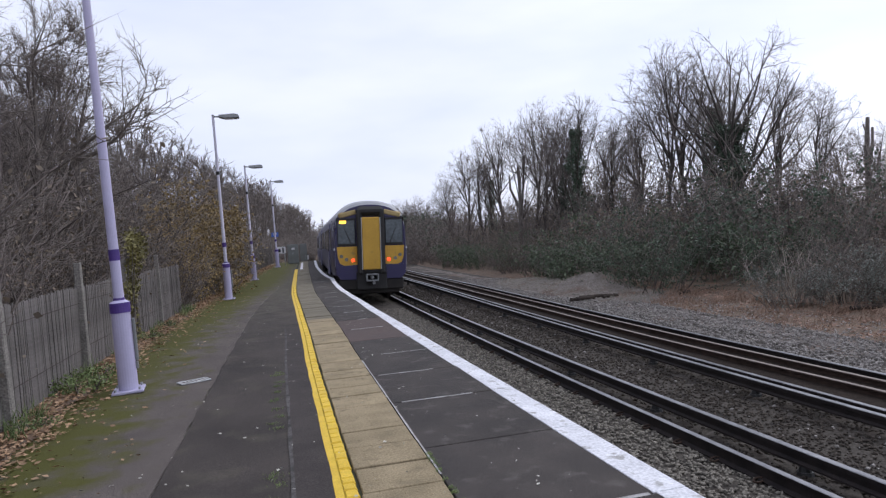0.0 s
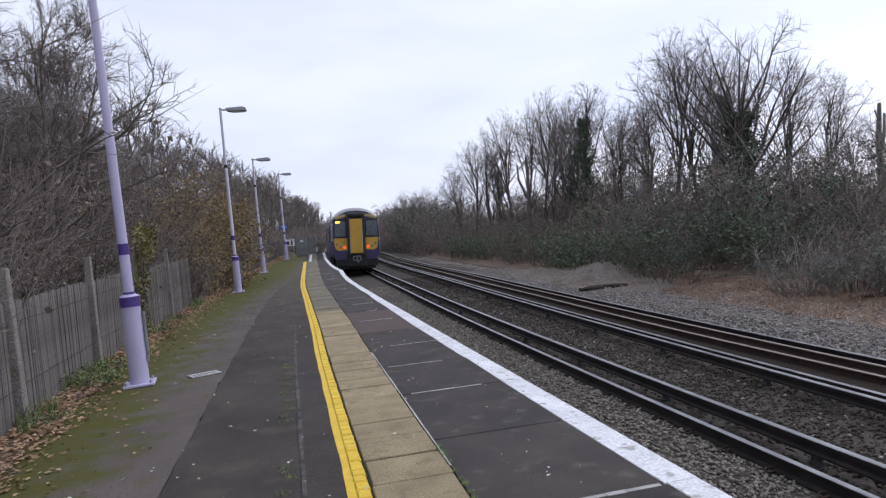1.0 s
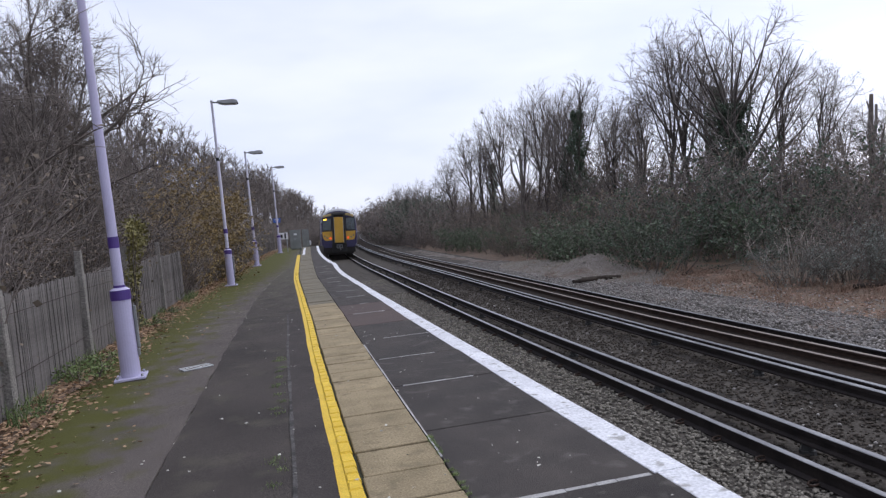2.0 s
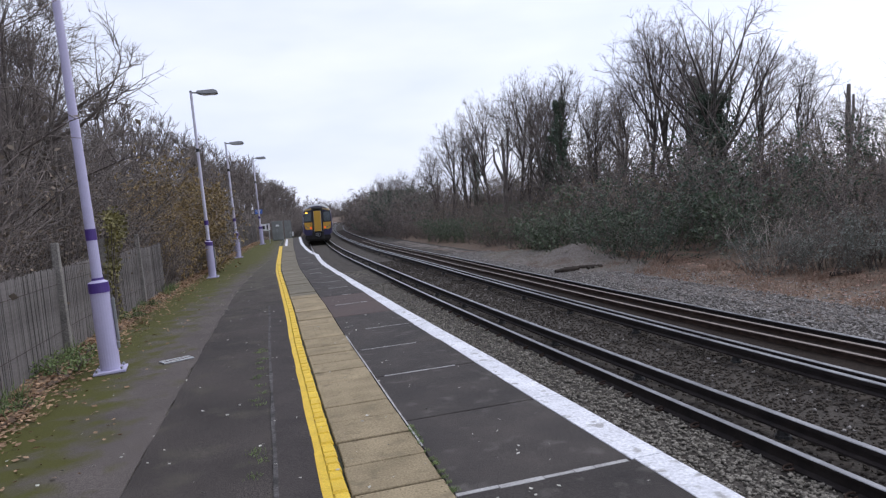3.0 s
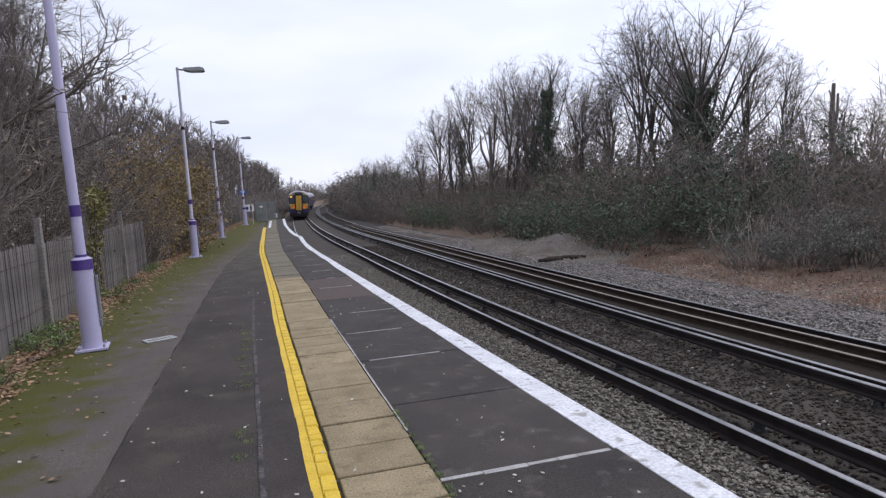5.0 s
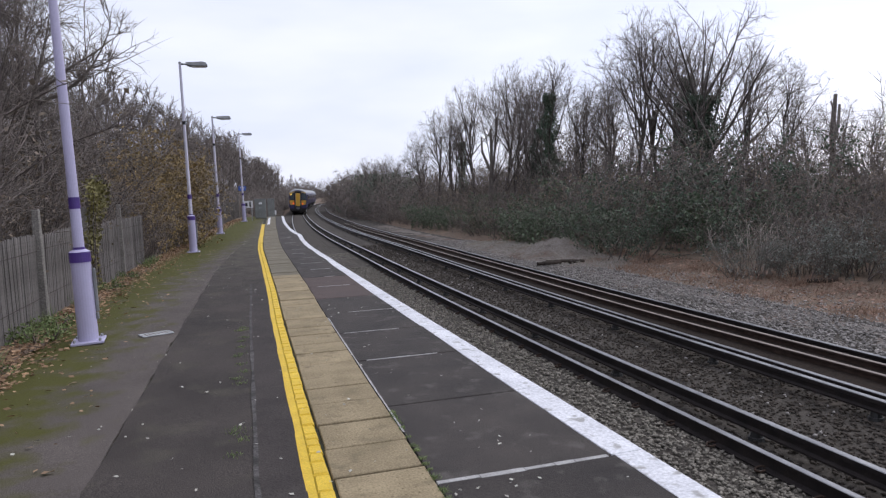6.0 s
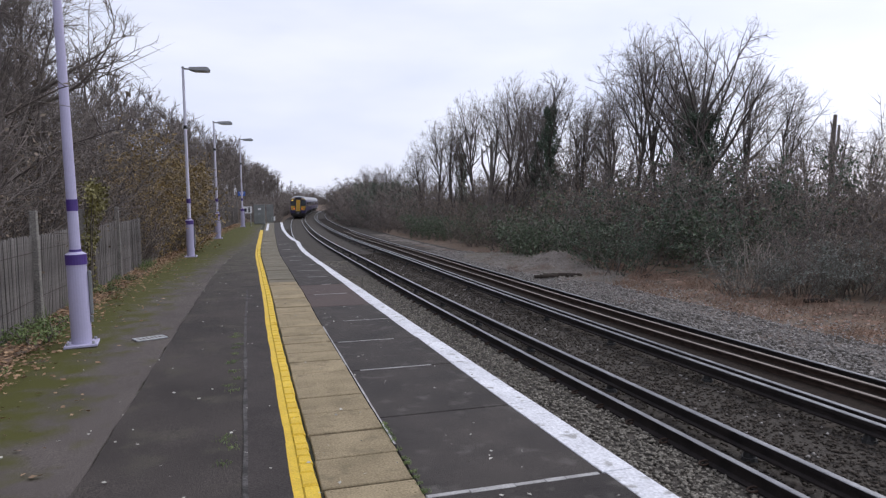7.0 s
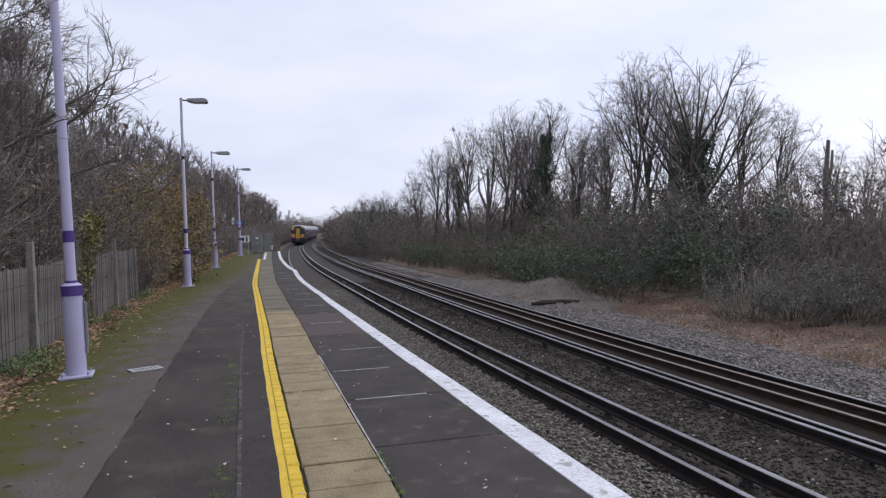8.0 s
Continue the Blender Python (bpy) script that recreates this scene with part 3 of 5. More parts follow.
# ---- lamp posts ----
def build_lamp_post(top=5.33, foot=0.058, tip=0.040, paint="lilac"):
    """A post whose upper column ends at the given height."""
    post = empty("lamp_post", pose(0, 0, 0), "lilac platform lamp post with purple bands", "lamp post", "platform lamp posts")
    bm = bmesh.new()
    box(bm, 0, 0, 0.02, 0.34, 0.34, 0.03, 0.006)
    part("base_plate", bm, M["lilac"], post)
    bolt = bmesh.new()
    bmesh.ops.create_cone(bolt, cap_ends=True, segments=6, radius1=0.016, radius2=0.016, depth=0.03, matrix=pose(0, 0, 0.05))
    first = part("bolt", bolt, M["galv"], post)
    first.location = (0.13, 0.13, 0)
    for sx, sy in ((-1, 1), (1, -1), (-1, -1)):
        o = new("bolt", first.data)
        o.parent, o.location = post, (0.13 * sx, 0.13 * sy, 0)
    part("lower_column", tube(bmesh.new(), (0, 0, 0.03), (0, 0, 0.99), 0.108, 0.104, 24), M["lilac"], post, smooth=False)
    part("column_band", tube(bmesh.new(), (0, 0, 0.93), (0, 0, 1.045), 0.113, 0.111, 24), M["purple"], post, "purple painted band")
    bm = bmesh.new()
    tube(bm, (0, 0, 1.045), (0, 0, 1.075), 0.111, 0.062, 24)
    part("shoulder", bm, M["lilac"], post)
    part("collar", tube(bmesh.new(), (0, 0, 1.07), (0, 0, 1.10), 0.066, 0.063, 20), M["purple"], post, "purple painted collar")
    part("upper_column", tube(bmesh.new(), (0, 0, 1.07), (0, 0, top), foot, tip, 20), M[paint], post)
    part("upper_band", tube(bmesh.new(), (0, 0, 1.53), (0, 0, 1.66), 0.060, 0.0595, 20), M["purple"], post, "purple painted band")
    bm = bmesh.new()
    box(bm, 0.125, 0, 0.60, 0.035, 0.05, 0.5, 0.008)
    box(bm, 0.118, 0, 0.30, 0.03, 0.06, 0.08, 0.006)
    part("cable_cover", bm, M["lampgrey"], post)
    bm = bmesh.new()
    tube(bm, (0, 0, top - 0.03), (0.20, 0, top - 0.045), 0.024, 0.022, 12)
    tube(bm, (0, 0, top - 0.02), (0, 0, top + 0.025), 0.041, 0.030, 14)
    part("bracket", bm, M["lampgrey"], post)
    # lantern: flat housing with a sloped nose and a shallow bowl below
    bm = bmesh.new()
    side = ((0.16, 0.035), (0.60, 0.055), (0.70, 0.03), (0.735, -0.045), (0.72, -0.075), (0.30, -0.075), (0.17, -0.04))
    n = len(side)
    v = [bm.verts.new((x, w * (0.7 if z > 0 else 1.0), top - 0.03 + z)) for w in (-0.13, 0.13) for x, z in side]
    bm.faces.new(v[:n])
    bm.faces.new(v[n:][::-1])
    for i in range(n):
        j = (i + 1) % n
        bm.faces.new((v[i], v[i + n], v[j + n], v[j]))
    bmesh.ops.recalc_face_normals(bm, faces=bm.faces)
    bmesh.ops.bevel(bm, geom=list(bm.edges), offset=0.010, segments=2, affect="EDGES")
    lantern = part("lantern", bm, M["lampgrey"], post, "flat grey lantern head")
    bm = bmesh.new()
    box(bm, 0.50, 0, top - 0.112, 0.38, 0.17, 0.024, 0.010)
    part("lens", bm, M["sign_white"], lantern)
    return post


lamp = build_lamp_post()
lamp.matrix_world = pose(-1.56, 8.72, 0.004, 0.4, -1.4, 4)
# the further posts have thinner upper columns in a paler lilac
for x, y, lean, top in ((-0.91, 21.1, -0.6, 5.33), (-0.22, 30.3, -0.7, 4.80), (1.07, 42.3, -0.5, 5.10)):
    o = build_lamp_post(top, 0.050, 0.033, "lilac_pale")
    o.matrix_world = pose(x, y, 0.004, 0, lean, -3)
    part("strap", tube(bmesh.new(), (0, 0, 3.62), (0, 0, 3.72), 0.049, 0.049, 16), M["black"], o, "dark strap round the column")


# ---- fence ----
def build_fence():
    fence = empty("fence", pose(0, 0, 0), "weathered grey paling fence with concrete posts", "fence")
    bm = bmesh.new()
    box(bm, 0, 0, 0.72, 0.12, 0.12, 1.56, 0.012)
    for v in bm.verts:
        if v.co.z > 1.45:
            v.co.x *= 0.75
            v.co.y *= 0.75
    first = part("post", bm, M["concrete"], fence)
    rng = random.Random(3)
    ys = [-22.4, -19.4, -16.4, -13.4, -10.4, -7.4, -4.4, -1.4, 1.6, 4.6, 7.5, 10.45, 13.2, 15.9, 18.9, 21.9, 24.9, 27.9, 30.9, 33.9, 36.9, 39.9, 42.9, 45.9, 48.9]
    first.matrix_basis = pose(float(fence_x(ys[0])), ys[0], 0, 0, -1, 0)
    for y in ys[1:]:
        if 18 < y < 33:
            continue
        o = new("post", first.data)
        o.parent = fence
        o.matrix_basis = pose(float(fence_x(y)), y, rng.uniform(-0.03, 0.02), rng.uniform(-1, 1), rng.uniform(-2, 0.5), rng.uniform(-4, 4))
    for a, b in zip(ys[:-1], ys[1:]):
        if 18 < a < 32:
            continue
        for z in (0.35, 0.98):
            bm = bmesh.new()
            xa, xb = float(fence_x(a)) - 0.022, float(fence_x(b)) - 0.022
            tube(bm, (xa, a, z), (xb, b, z - 0.015), 0.003, 0.003, 5)
            part("wire", bm, M["rail_rust"], fence)
    meshes = []
    for k in range(6):
        bm = bmesh.new()
        w, t, h = rng.uniform(0.050, 0.056), rng.uniform(0.012, 0.016), rng.uniform(1.195, 1.215)
        for z, s in ((0.0, 1.0), (0.6, rng.uniform(0.9, 1.1)), (h - 0.02, rng.uniform(0.94, 1.0)), (h, 0.75)):
            dx, dy = rng.uniform(-0.002, 0.002), rng.uniform(-0.002, 0.002)
            for sx, sy in ((-1, -1), (1, -1), (1, 1), (-1, 1)):
                bm.verts.new((sx * t / 2 + dx, sy * w / 2 * s + dy, z))
        bm.verts.ensure_lookup_table()
        for i in range(3):
            for j in range(4):
                a, b = i * 4 + j, i * 4 + (j + 1) % 4
                bm.faces.new([bm.verts[q] for q in (a, b, b + 4, a + 4)])
        bm.faces.new([bm.verts[q] for q in (12, 13, 14, 15)])
        me = bpy.data.meshes.new("paling")
        bm.to_mesh(me)
        bm.free()
        me.materials.append(M["wood"])
        meshes.append(me)
    y, count = -22.0, 0
    far_v, far_f = [], []
    while y < 49:
        me = meshes[rng.randrange(6)]
        top = 0.0 if y < 30 else -0.05
        m = pose(float(fence_x(y)) - 0.045 + 0.012 * math.sin(y * 0.9) + rng.uniform(-0.006, 0.006), y, -0.02 + top + 0.012 * math.sin(y * 2.1) + rng.uniform(-0.012, 0.008), rng.uniform(-1.0, 1.0), 0.8 * math.sin(y * 1.3), rng.uniform(-5, 5))
        if y > 4.2 and count < 300:
            o = new("paling", me)
            o.parent, o.matrix_basis = fence, m
            count += 1
        else:
            k = len(far_v)
            far_v += [m @ v.co for v in me.vertices]
            far_f += [[k + i for i in p.vertices] for p in me.polygons]
        y += rng.uniform(0.050, 0.056)
        if 18.7 < y < 18.9:
            y = 33.0
    o = link("paling_run", far_v, far_f, M["wood"])
    o.parent = fence
    tagged(o, kind="stuff")


build_fence()


# ---- train ----
SECTION = [(0.0, 3.80), (0.45, 3.76), (0.85, 3.62), (1.13, 3.40), (1.28, 3.14), (1.35, 2.88), (1.385, 2.4), (1.40, 1.7), (1.375, 1.25), (1.32, 1.0)]


def body_loft(stations):
    """Carriage shell; stations along y of (y, width factor, drop of the roof)."""
    half = []
    for i in range(len(SECTION) - 1):
        p = [Vector(SECTION[max(0, min(len(SECTION) - 1, j))]) for j in (i - 1, i, i + 1, i + 2)]
        if i == 0:
            p[0] = Vector((-SECTION[1][0], SECTION[1][1]))
        for t in (0.0, 0.34, 0.67):
            q = 0.5 * (2 * p[1] + (p[2] - p[0]) * t + (2 * p[0] - 5 * p[1] + 4 * p[2] - p[3]) * t * t + (3 * p[1] - p[0] - 3 * p[2] + p[3]) * t ** 3)
            half.append((q.x, q.y))
    half.append(SECTION[-1])
    ring = half + [(-x, z) for x, z in reversed(half[1:])]
    verts, faces = [], []
    for y, wf, drop in stations:
        for x, z in ring:
            k = max(0.0, (z - 2.2) / 1.6)
            verts.append((x * wf, y, z - drop * k))
    n = len(ring)
    for j in range(len(stations) - 1):
        for i in range(n):
            k, l = j * n + i, j * n + (i + 1) % n
            faces.append((k, l, l + n, k + n))
    faces += [tuple(range(n)), tuple(reversed(range(len(verts) - n, len(verts))))]
    return verts, faces


def build_carriage(cab):
    car = empty("train_carriage", pose(0, 0, 0), "dark indigo passenger train carriage with a yellow gangway end" if cab else "dark indigo passenger train carriage with a pale grey roof", "train carriage", "train carriages")
    st = [(-9.95, 0.93, 0.20), (-9.80, 0.965, 0.10), (-9.5, 0.99, 0.03), (-9.0, 1, 0), (9.0, 1, 0), (9.9, 0.985, 0.03)]
    v, f = body_loft(st)
    body = link("body", v, f, M["train_blue"])
    body.data.materials.append(M["train_roof"])
    body.data.polygons.foreach_set("material_index", [1 if sum(v[i][2] for i in p) / len(p) > 3.22 and len(p) == 4 else 0 for p in f])
    body.parent = car
    R = lambda a: Matrix.Rotation(radians(a), 4, "Y")
    # side windows and doors
    for s in (-1, 1):
        for y in (-8.1, -4.6, -3.0, -1.4, 1.4, 3.0, 4.6, 8.0):
            bm = bmesh.new()
            box(bm, s * 1.384, y, 2.38, 0.03, 1.25, 0.86, 0.01, R(-2.5 * s))
            part("window", bm, M["glass"], car)
        for y in (-6.4, 6.4):
            door = part("door", box(bmesh.new(), s * 1.387, y, 1.98, 0.05, 1.45, 2.05, 0.015, R(-1.5 * s)), M["lilac_door"], car, "pale lilac sliding door")
            for dy in (-0.34, 0.34):
                part("door_window", box(bmesh.new(), s * 1.404, y + dy, 2.36, 0.03, 0.46, 0.95, 0.01, R(-2 * s)), M["glass"], door)
    # underframe, bogies
    bm = bmesh.new()
    box(bm, 0, 0, 0.92, 2.3, 18.6, 0.22)
    for y, l in ((-3.2, 2.2), (0.2, 3.0), (3.4, 2.0)):
        box(bm, 0, y, 0.52, 2.35, l, 0.55, 0.03)
    part("underframe", bm, M["under"], car)
    for y in (-7.1, 7.1):
        bm = bmesh.new()
        for s in (-1, 1):
            box(bm, s * 1.02, y, 0.52, 0.12, 3.0, 0.26, 0.03)
            box(bm, s * 1.05, y, 0.72, 0.2, 0.7, 0.22, 0.03)
        box(bm, 0, y, 0.55, 2.0, 0.5, 0.25, 0.03)
        bogie = part("bogie", bm, M["under"], car)
        for dy in (-1.3, 1.3):
            bm = bmesh.new()
            for s in (-1, 1):
                tube(bm, (s * 0.70, y + dy, 0.42), (s * 0.83, y + dy, 0.42), 0.42, 0.42, 24)
            tube(bm, (-0.8, y + dy, 0.42), (0.8, y + dy, 0.42), 0.08, 0.08, 10)
            part("wheelset", bm, M["under"], bogie)
    bm = bmesh.new()
    for y in (-5, -1.5, 2.5, 6):
        box(bm, 0, y, 3.77, 1.2, 1.6, 0.08, 0.03)
    part("roof_pod", bm, M["train_roof"], car)
    if cab:
        e = -9.95
        # indigo skirts beside the black coupler well
        for s in (-1, 1):
            bm = bmesh.new()
            v = [bm.verts.new((s * x, e + d, z)) for d in (-0.05, 0.10) for x, z in ((0.56, 0.86), (1.12, 0.86), (1.27, 1.05), (1.29, 1.38), (0.56, 1.38))]
            bm.faces.new(v[:5])
            bm.faces.new(v[5:][::-1])
            for i in range(5):
                j = (i + 1) % 5
                bm.faces.new((v[i], v[i + 5], v[j + 5], v[j]))
            bmesh.ops.recalc_face_normals(bm, faces=bm.faces)
            part("valance", bm, M["train_blue"], car)
            part("lower_skirt", box(bmesh.new(), s * 0.86, e + 0.03, 0.66, 0.66, 0.12, 0.40, 0.04), M["under"], car)
            # pale corner strip between cab end and flank
            bm = bmesh.new()
            tube(bm, (s * 1.305, e + 0.05, 1.35), (s * 1.292, e + 0.05, 2.3), 0.022, 0.022, 8)
            tube(bm, (s * 1.292, e + 0.05, 2.3), (s * 1.235, e + 0.05, 3.0), 0.022, 0.022, 8)
            part("corner_strip", bm, M["galv"], car, "pale metal corner strip")
        # windscreens in black surrounds
        for s in (-1, 1):
            sur = part("windscreen_surround", box(bmesh.new(), s * 0.87, e + 0.012, 2.60, 0.74, 0.06, 1.10, 0.05), M["rubber"], car)
            part("windscreen", box(bmesh.new(), s * 0.88, e - 0.018, 2.60, 0.62, 0.03, 0.86, 0.01), M["screen"], sur)
            bm = bmesh.new()
            tube(bm, (s * 0.70, e - 0.05, 2.14), (s * 0.95, e - 0.05, 2.74), 0.014, 0.01, 6)
            part("wiper", bm, M["black"], sur)
            bm = bmesh.new()
            v = [bm.verts.new((s * x, e - d, z)) for d in (0.035, -0.03) for x, z in ((0.49, 1.40), (0.98, 1.37), (1.14, 1.46), (1.21, 1.66), (1.24, 2.07), (0.49, 2.07))]
            bm.faces.new(v[:6])
            bm.faces.new(v[6:][::-1])
            for i in range(6):
                j = (i + 1) % 6
                bm.faces.new((v[i], v[i + 6], v[j + 6], v[j]))
            bmesh.ops.recalc_face_normals(bm, faces=bm.faces)
            panel = part("end_panel", bm, M["train_yellow"], car, "yellow warning panel")
            part("tail_lamp", tube(bmesh.new(), (s * 0.66, e - 0.03, 1.56), (s * 0.66, e - 0.06, 1.56), 0.062, 0.055, 16), M["tail"], panel, "lit red tail lamp")
            for dx, dz in ((0.90, 1.60), (1.08, 1.72)):
                part("head_lamp", tube(bmesh.new(), (s * dx, e - 0.03, dz), (s * dx, e - 0.05, dz), 0.07, 0.06, 16), M["headlamp"], panel, "unlit headlamp")
            part("upper_band", box(bmesh.new(), s * 0.82, e + 0.02, 3.27, 0.68, 0.10, 0.22, 0.05, R(s * 14)), M["train_grime"], car, "grimy buff band")
        part("display", box(bmesh.new(), -1.00, e - 0.036, 2.97, 0.24, 0.02, 0.11, 0.004), M["amber"], car, "lit amber destination display")
        bm = bmesh.new()
        for s in (-1, 1):
            box(bm, s * 0.41, e - 0.14, 2.25, 0.19, 0.34, 2.40, 0.05)
        box(bm, 0, e - 0.14, 3.36, 1.00, 0.34, 0.34, 0.12)
        box(bm, 0, e - 0.10, 1.17, 1.0, 0.26, 0.12, 0.02)
        box(bm, 0, e - 0.06, 0.80, 1.12, 0.14, 0.66, 0.03)
        gang = part("gangway", bm, M["rubber"], car, "dark rubber gangway surround")
        door = part("gangway_door", box(bmesh.new(), 0, e - 0.26, 2.17, 0.66, 0.10, 1.92, 0.03), M["train_yellow"], gang, "yellow gangway door")
        bm = bmesh.new()
        for s in (-1, 1):
            box(bm, s * 0.342, e - 0.27, 2.17, 0.026, 0.10, 1.92)
        part("door_edge", bm, M["galv"], gang)
        bm = bmesh.new()
        for s in (-1, 1):
            box(bm, s * 0.20, e - 0.28, 0.92, 0.05, 0.34, 0.26, 0.01)
        box(bm, 0, e - 0.28, 1.03, 0.42, 0.34, 0.05, 0.01)
        box(bm, 0, e - 0.28, 0.81, 0.42, 0.34, 0.05, 0.01)
        tube(bm, (0, e - 0.1, 0.92), (0, e - 0.46, 0.92), 0.07, 0.05, 12)
        tube(bm, (0.05, e - 0.3, 0.72), (0.05, e - 0.42, 0.72), 0.06, 0.05, 10)
        part("coupler", bm, M["lampgrey"], car, "steel automatic coupler")
        bm = bmesh.new()
        box(bm, 0, e + 0.2, 0.48, 2.1, 0.3, 0.34, 0.04)
        part("snowplough", bm, M["under"], car)
        for s in (-1, 1):
            part("marker", box(bmesh.new(), s * 1.335, e + 0.06, 1.98, 0.05, 0.08, 0.09, 0.01), M["sign_white"], car)
    else:
        bm = bmesh.new()
        box(bm, 0, -10.05, 2.15, 1.3, 0.35, 2.4, 0.04)
        part("gangway", bm, M["rubber"], car)
    return car


CARS = [build_carriage(True)]
_plain = build_carriage(False)
CARS += [_plain] + [copy_thing(_plain, Matrix()) for _ in range(2)]

_ay = np.arange(-60, 420, 0.5)
_ax = NEAR + track_x(_ay)
_as = np.concatenate([[0], np.cumsum(np.hypot(np.diff(_ax), np.diff(_ay)))])
REAR0 = float(np.interp(25.5, _ay, _as))


def on_track(s):
    y = float(np.interp(s, _as, _ay))
    return Vector((NEAR + float(track_x(y)), y, RAIL + float(fall(y))))


def carriage_pose(k, t):
    s = REAR0 + 13.7 * t + 9.95 + 20.3 * k
    a, b = on_track(s - 7.1), on_track(s + 7.1)
    for p in (a, b):
        p.x -= float(np.interp(p.y, [29, 42], [0.20, -0.02]))
    c = (a + b) / 2
    return pose(c.x, c.y, c.z, math.degrees(math.atan2(b.z - a.z, (b - a).length)), 2.2, -math.degrees(math.atan2(b.x - a.x, b.y - a.y)))


# ---- trees ----
def grow(rng, starts, dirs, lengths, radii, segs, wander, rise, droop=0.0):
    """Grows branches all at once: points (n, segs + 1, 3) and radii along them."""
    n = len(starts)
    pts = np.empty((n, segs + 1, 3))
    pts[:, 0] = starts
    d = dirs / np.linalg.norm(dirs, axis=1, keepdims=True)
    for i in range(segs):
        d = d + rng.normal(0, wander, (n, 3))
        d[:, 2] += rise - droop * i / segs
        d /= np.linalg.norm(d, axis=1, keepdims=True)
        pts[:, i + 1] = pts[:, i] + d * (lengths / segs)[:, None]
    return pts


def skin(pts, r0, r1, sides, out_v, out_f, pointed=False):
    """Tubes along the branches; pointed ones close to a tip."""
    n, m, _ = pts.shape
    t = np.linspace(0, 1, m)
    rad = r0[:, None] * (1 - t) + r1[:, None] * t
    tan = np.gradient(pts, axis=1)
    tan /= np.linalg.norm(tan, axis=2, keepdims=True) + 1e-9
    ref = np.where(np.abs(tan[..., 2:3]) > 0.9, np.array([1.0, 0, 0]), np.array([0, 0, 1.0]))
    u = np.cross(tan, ref)
    u /= np.linalg.norm(u, axis=2, keepdims=True) + 1e-9
    w = np.cross(tan, u)
    ang = np.arange(sides) * 2 * math.pi / sides
    ring = pts[:, :, None] + rad[:, :, None, None] * (np.cos(ang)[None, None, :, None] * u[:, :, None] + np.sin(ang)[None, None, :, None] * w[:, :, None])
    base = sum(len(v) for v in out_v)
    if pointed:
        # the last ring is one point
        per = (m - 1) * sides + 1
        idx = base + (np.arange(n) * per)[:, None, None] + np.arange((m - 1) * sides).reshape(1, m - 1, sides)
        tip = np.broadcast_to((base + np.arange(n) * per + per - 1)[:, None], (n, sides))
        out_v.append(np.concatenate([ring[:, :-1].reshape(n, -1, 3), pts[:, -1:]], 1).reshape(-1, 3))
        a = idx[:, -1]
        out_f.append(np.stack([a, np.roll(a, -1, 1), tip], -1).reshape(-1, 3))
        if m > 2:
            a, b = idx[:, :-1], idx[:, 1:]
            out_f.append(np.stack([a, np.roll(a, -1, 2), np.roll(b, -1, 2), b], -1).reshape(-1, 4))
        return
    idx = base + np.arange(n * m * sides).reshape(n, m, sides)
    last = m - 1
    a, b = idx[:, :last], idx[:, 1:]
    q = np.stack([a, np.roll(a, -1, 2), np.roll(b, -1, 2), b], -1).reshape(-1, 4)
    out_v.append(ring.reshape(-1, 3))
    out_f.append(q)


def sprout(rng, pts, per, t0, t1, angle, up=0.0, spread=0.2):
    """Start points and directions of side shoots."""
    n, m, _ = pts.shape
    t = rng.uniform(t0, t1, (n, per)) * (m - 1)
    i = np.minimum(t.astype(int), m - 2)
    fr = (t - i)[..., None]
    rows = np.arange(n)[:, None]
    p = pts[rows, i] * (1 - fr) + pts[rows, i + 1] * fr
    d = pts[rows, i + 1] - pts[rows, i]
    d /= np.linalg.norm(d, axis=2, keepdims=True) + 1e-9
    side = rng.normal(0, 1, d.shape)
    side -= (side * d).sum(2, keepdims=True) * d
    side /= np.linalg.norm(side, axis=2, keepdims=True) + 1e-9
    a = rng.normal(angle, spread, (n, per))[..., None]
    out = d * np.cos(a) + side * np.sin(a)
    out[..., 2] += up
    return p.reshape(-1, 3), out.reshape(-1, 3), (1 - t / (m - 1)).ravel()


def mesh_of(name, vs, fs, material):
    me = bpy.data.meshes.new(name)
    v = np.concatenate(vs)
    me.vertices.add(len(v))
    me.vertices.foreach_set("co", v.astype(np.float32).ravel())
    corners = np.concatenate([f.ravel() for f in fs]).astype(np.int32)
    sizes = np.concatenate([np.full(len(f), f.shape[1]) for f in fs])
    me.loops.add(len(corners))
    me.loops.foreach_set("vertex_index", corners)
    me.polygons.add(len(sizes))
    me.polygons.foreach_set("loop_start", np.concatenate([[0], np.cumsum(sizes)[:-1]]).astype(np.int32))
    me.update(calc_edges=True)
    me.materials.append(material)
    return me


def leaf_quads(rng, pts, size, vs, fs):
    """Small folded leaves at the given points."""
    n = len(pts)
    a = rng.normal(0, 1, (n, 3))
    a /= np.linalg.norm(a, axis=1, keepdims=True)
    b = rng.normal(0, 1, (n, 3))
    b -= (a * b).sum(1, keepdims=True) * a
    b /= np.linalg.norm(b, axis=1, keepdims=True)
    s = size * rng.uniform(0.6, 1.35, (n, 1))
    up = np.cross(a, b)
    v = np.stack([pts, pts + a * s * 0.5 + b * s * 0.36 + up * s * 0.1, pts + a * s, pts + a * s * 0.5 - b * s * 0.36 + up * s * 0.1], 1)
    base = sum(len(x) for x in vs)
    fs.append(base + np.arange(n * 4).reshape(n, 4))
    vs.append(v.reshape(-1, 3))


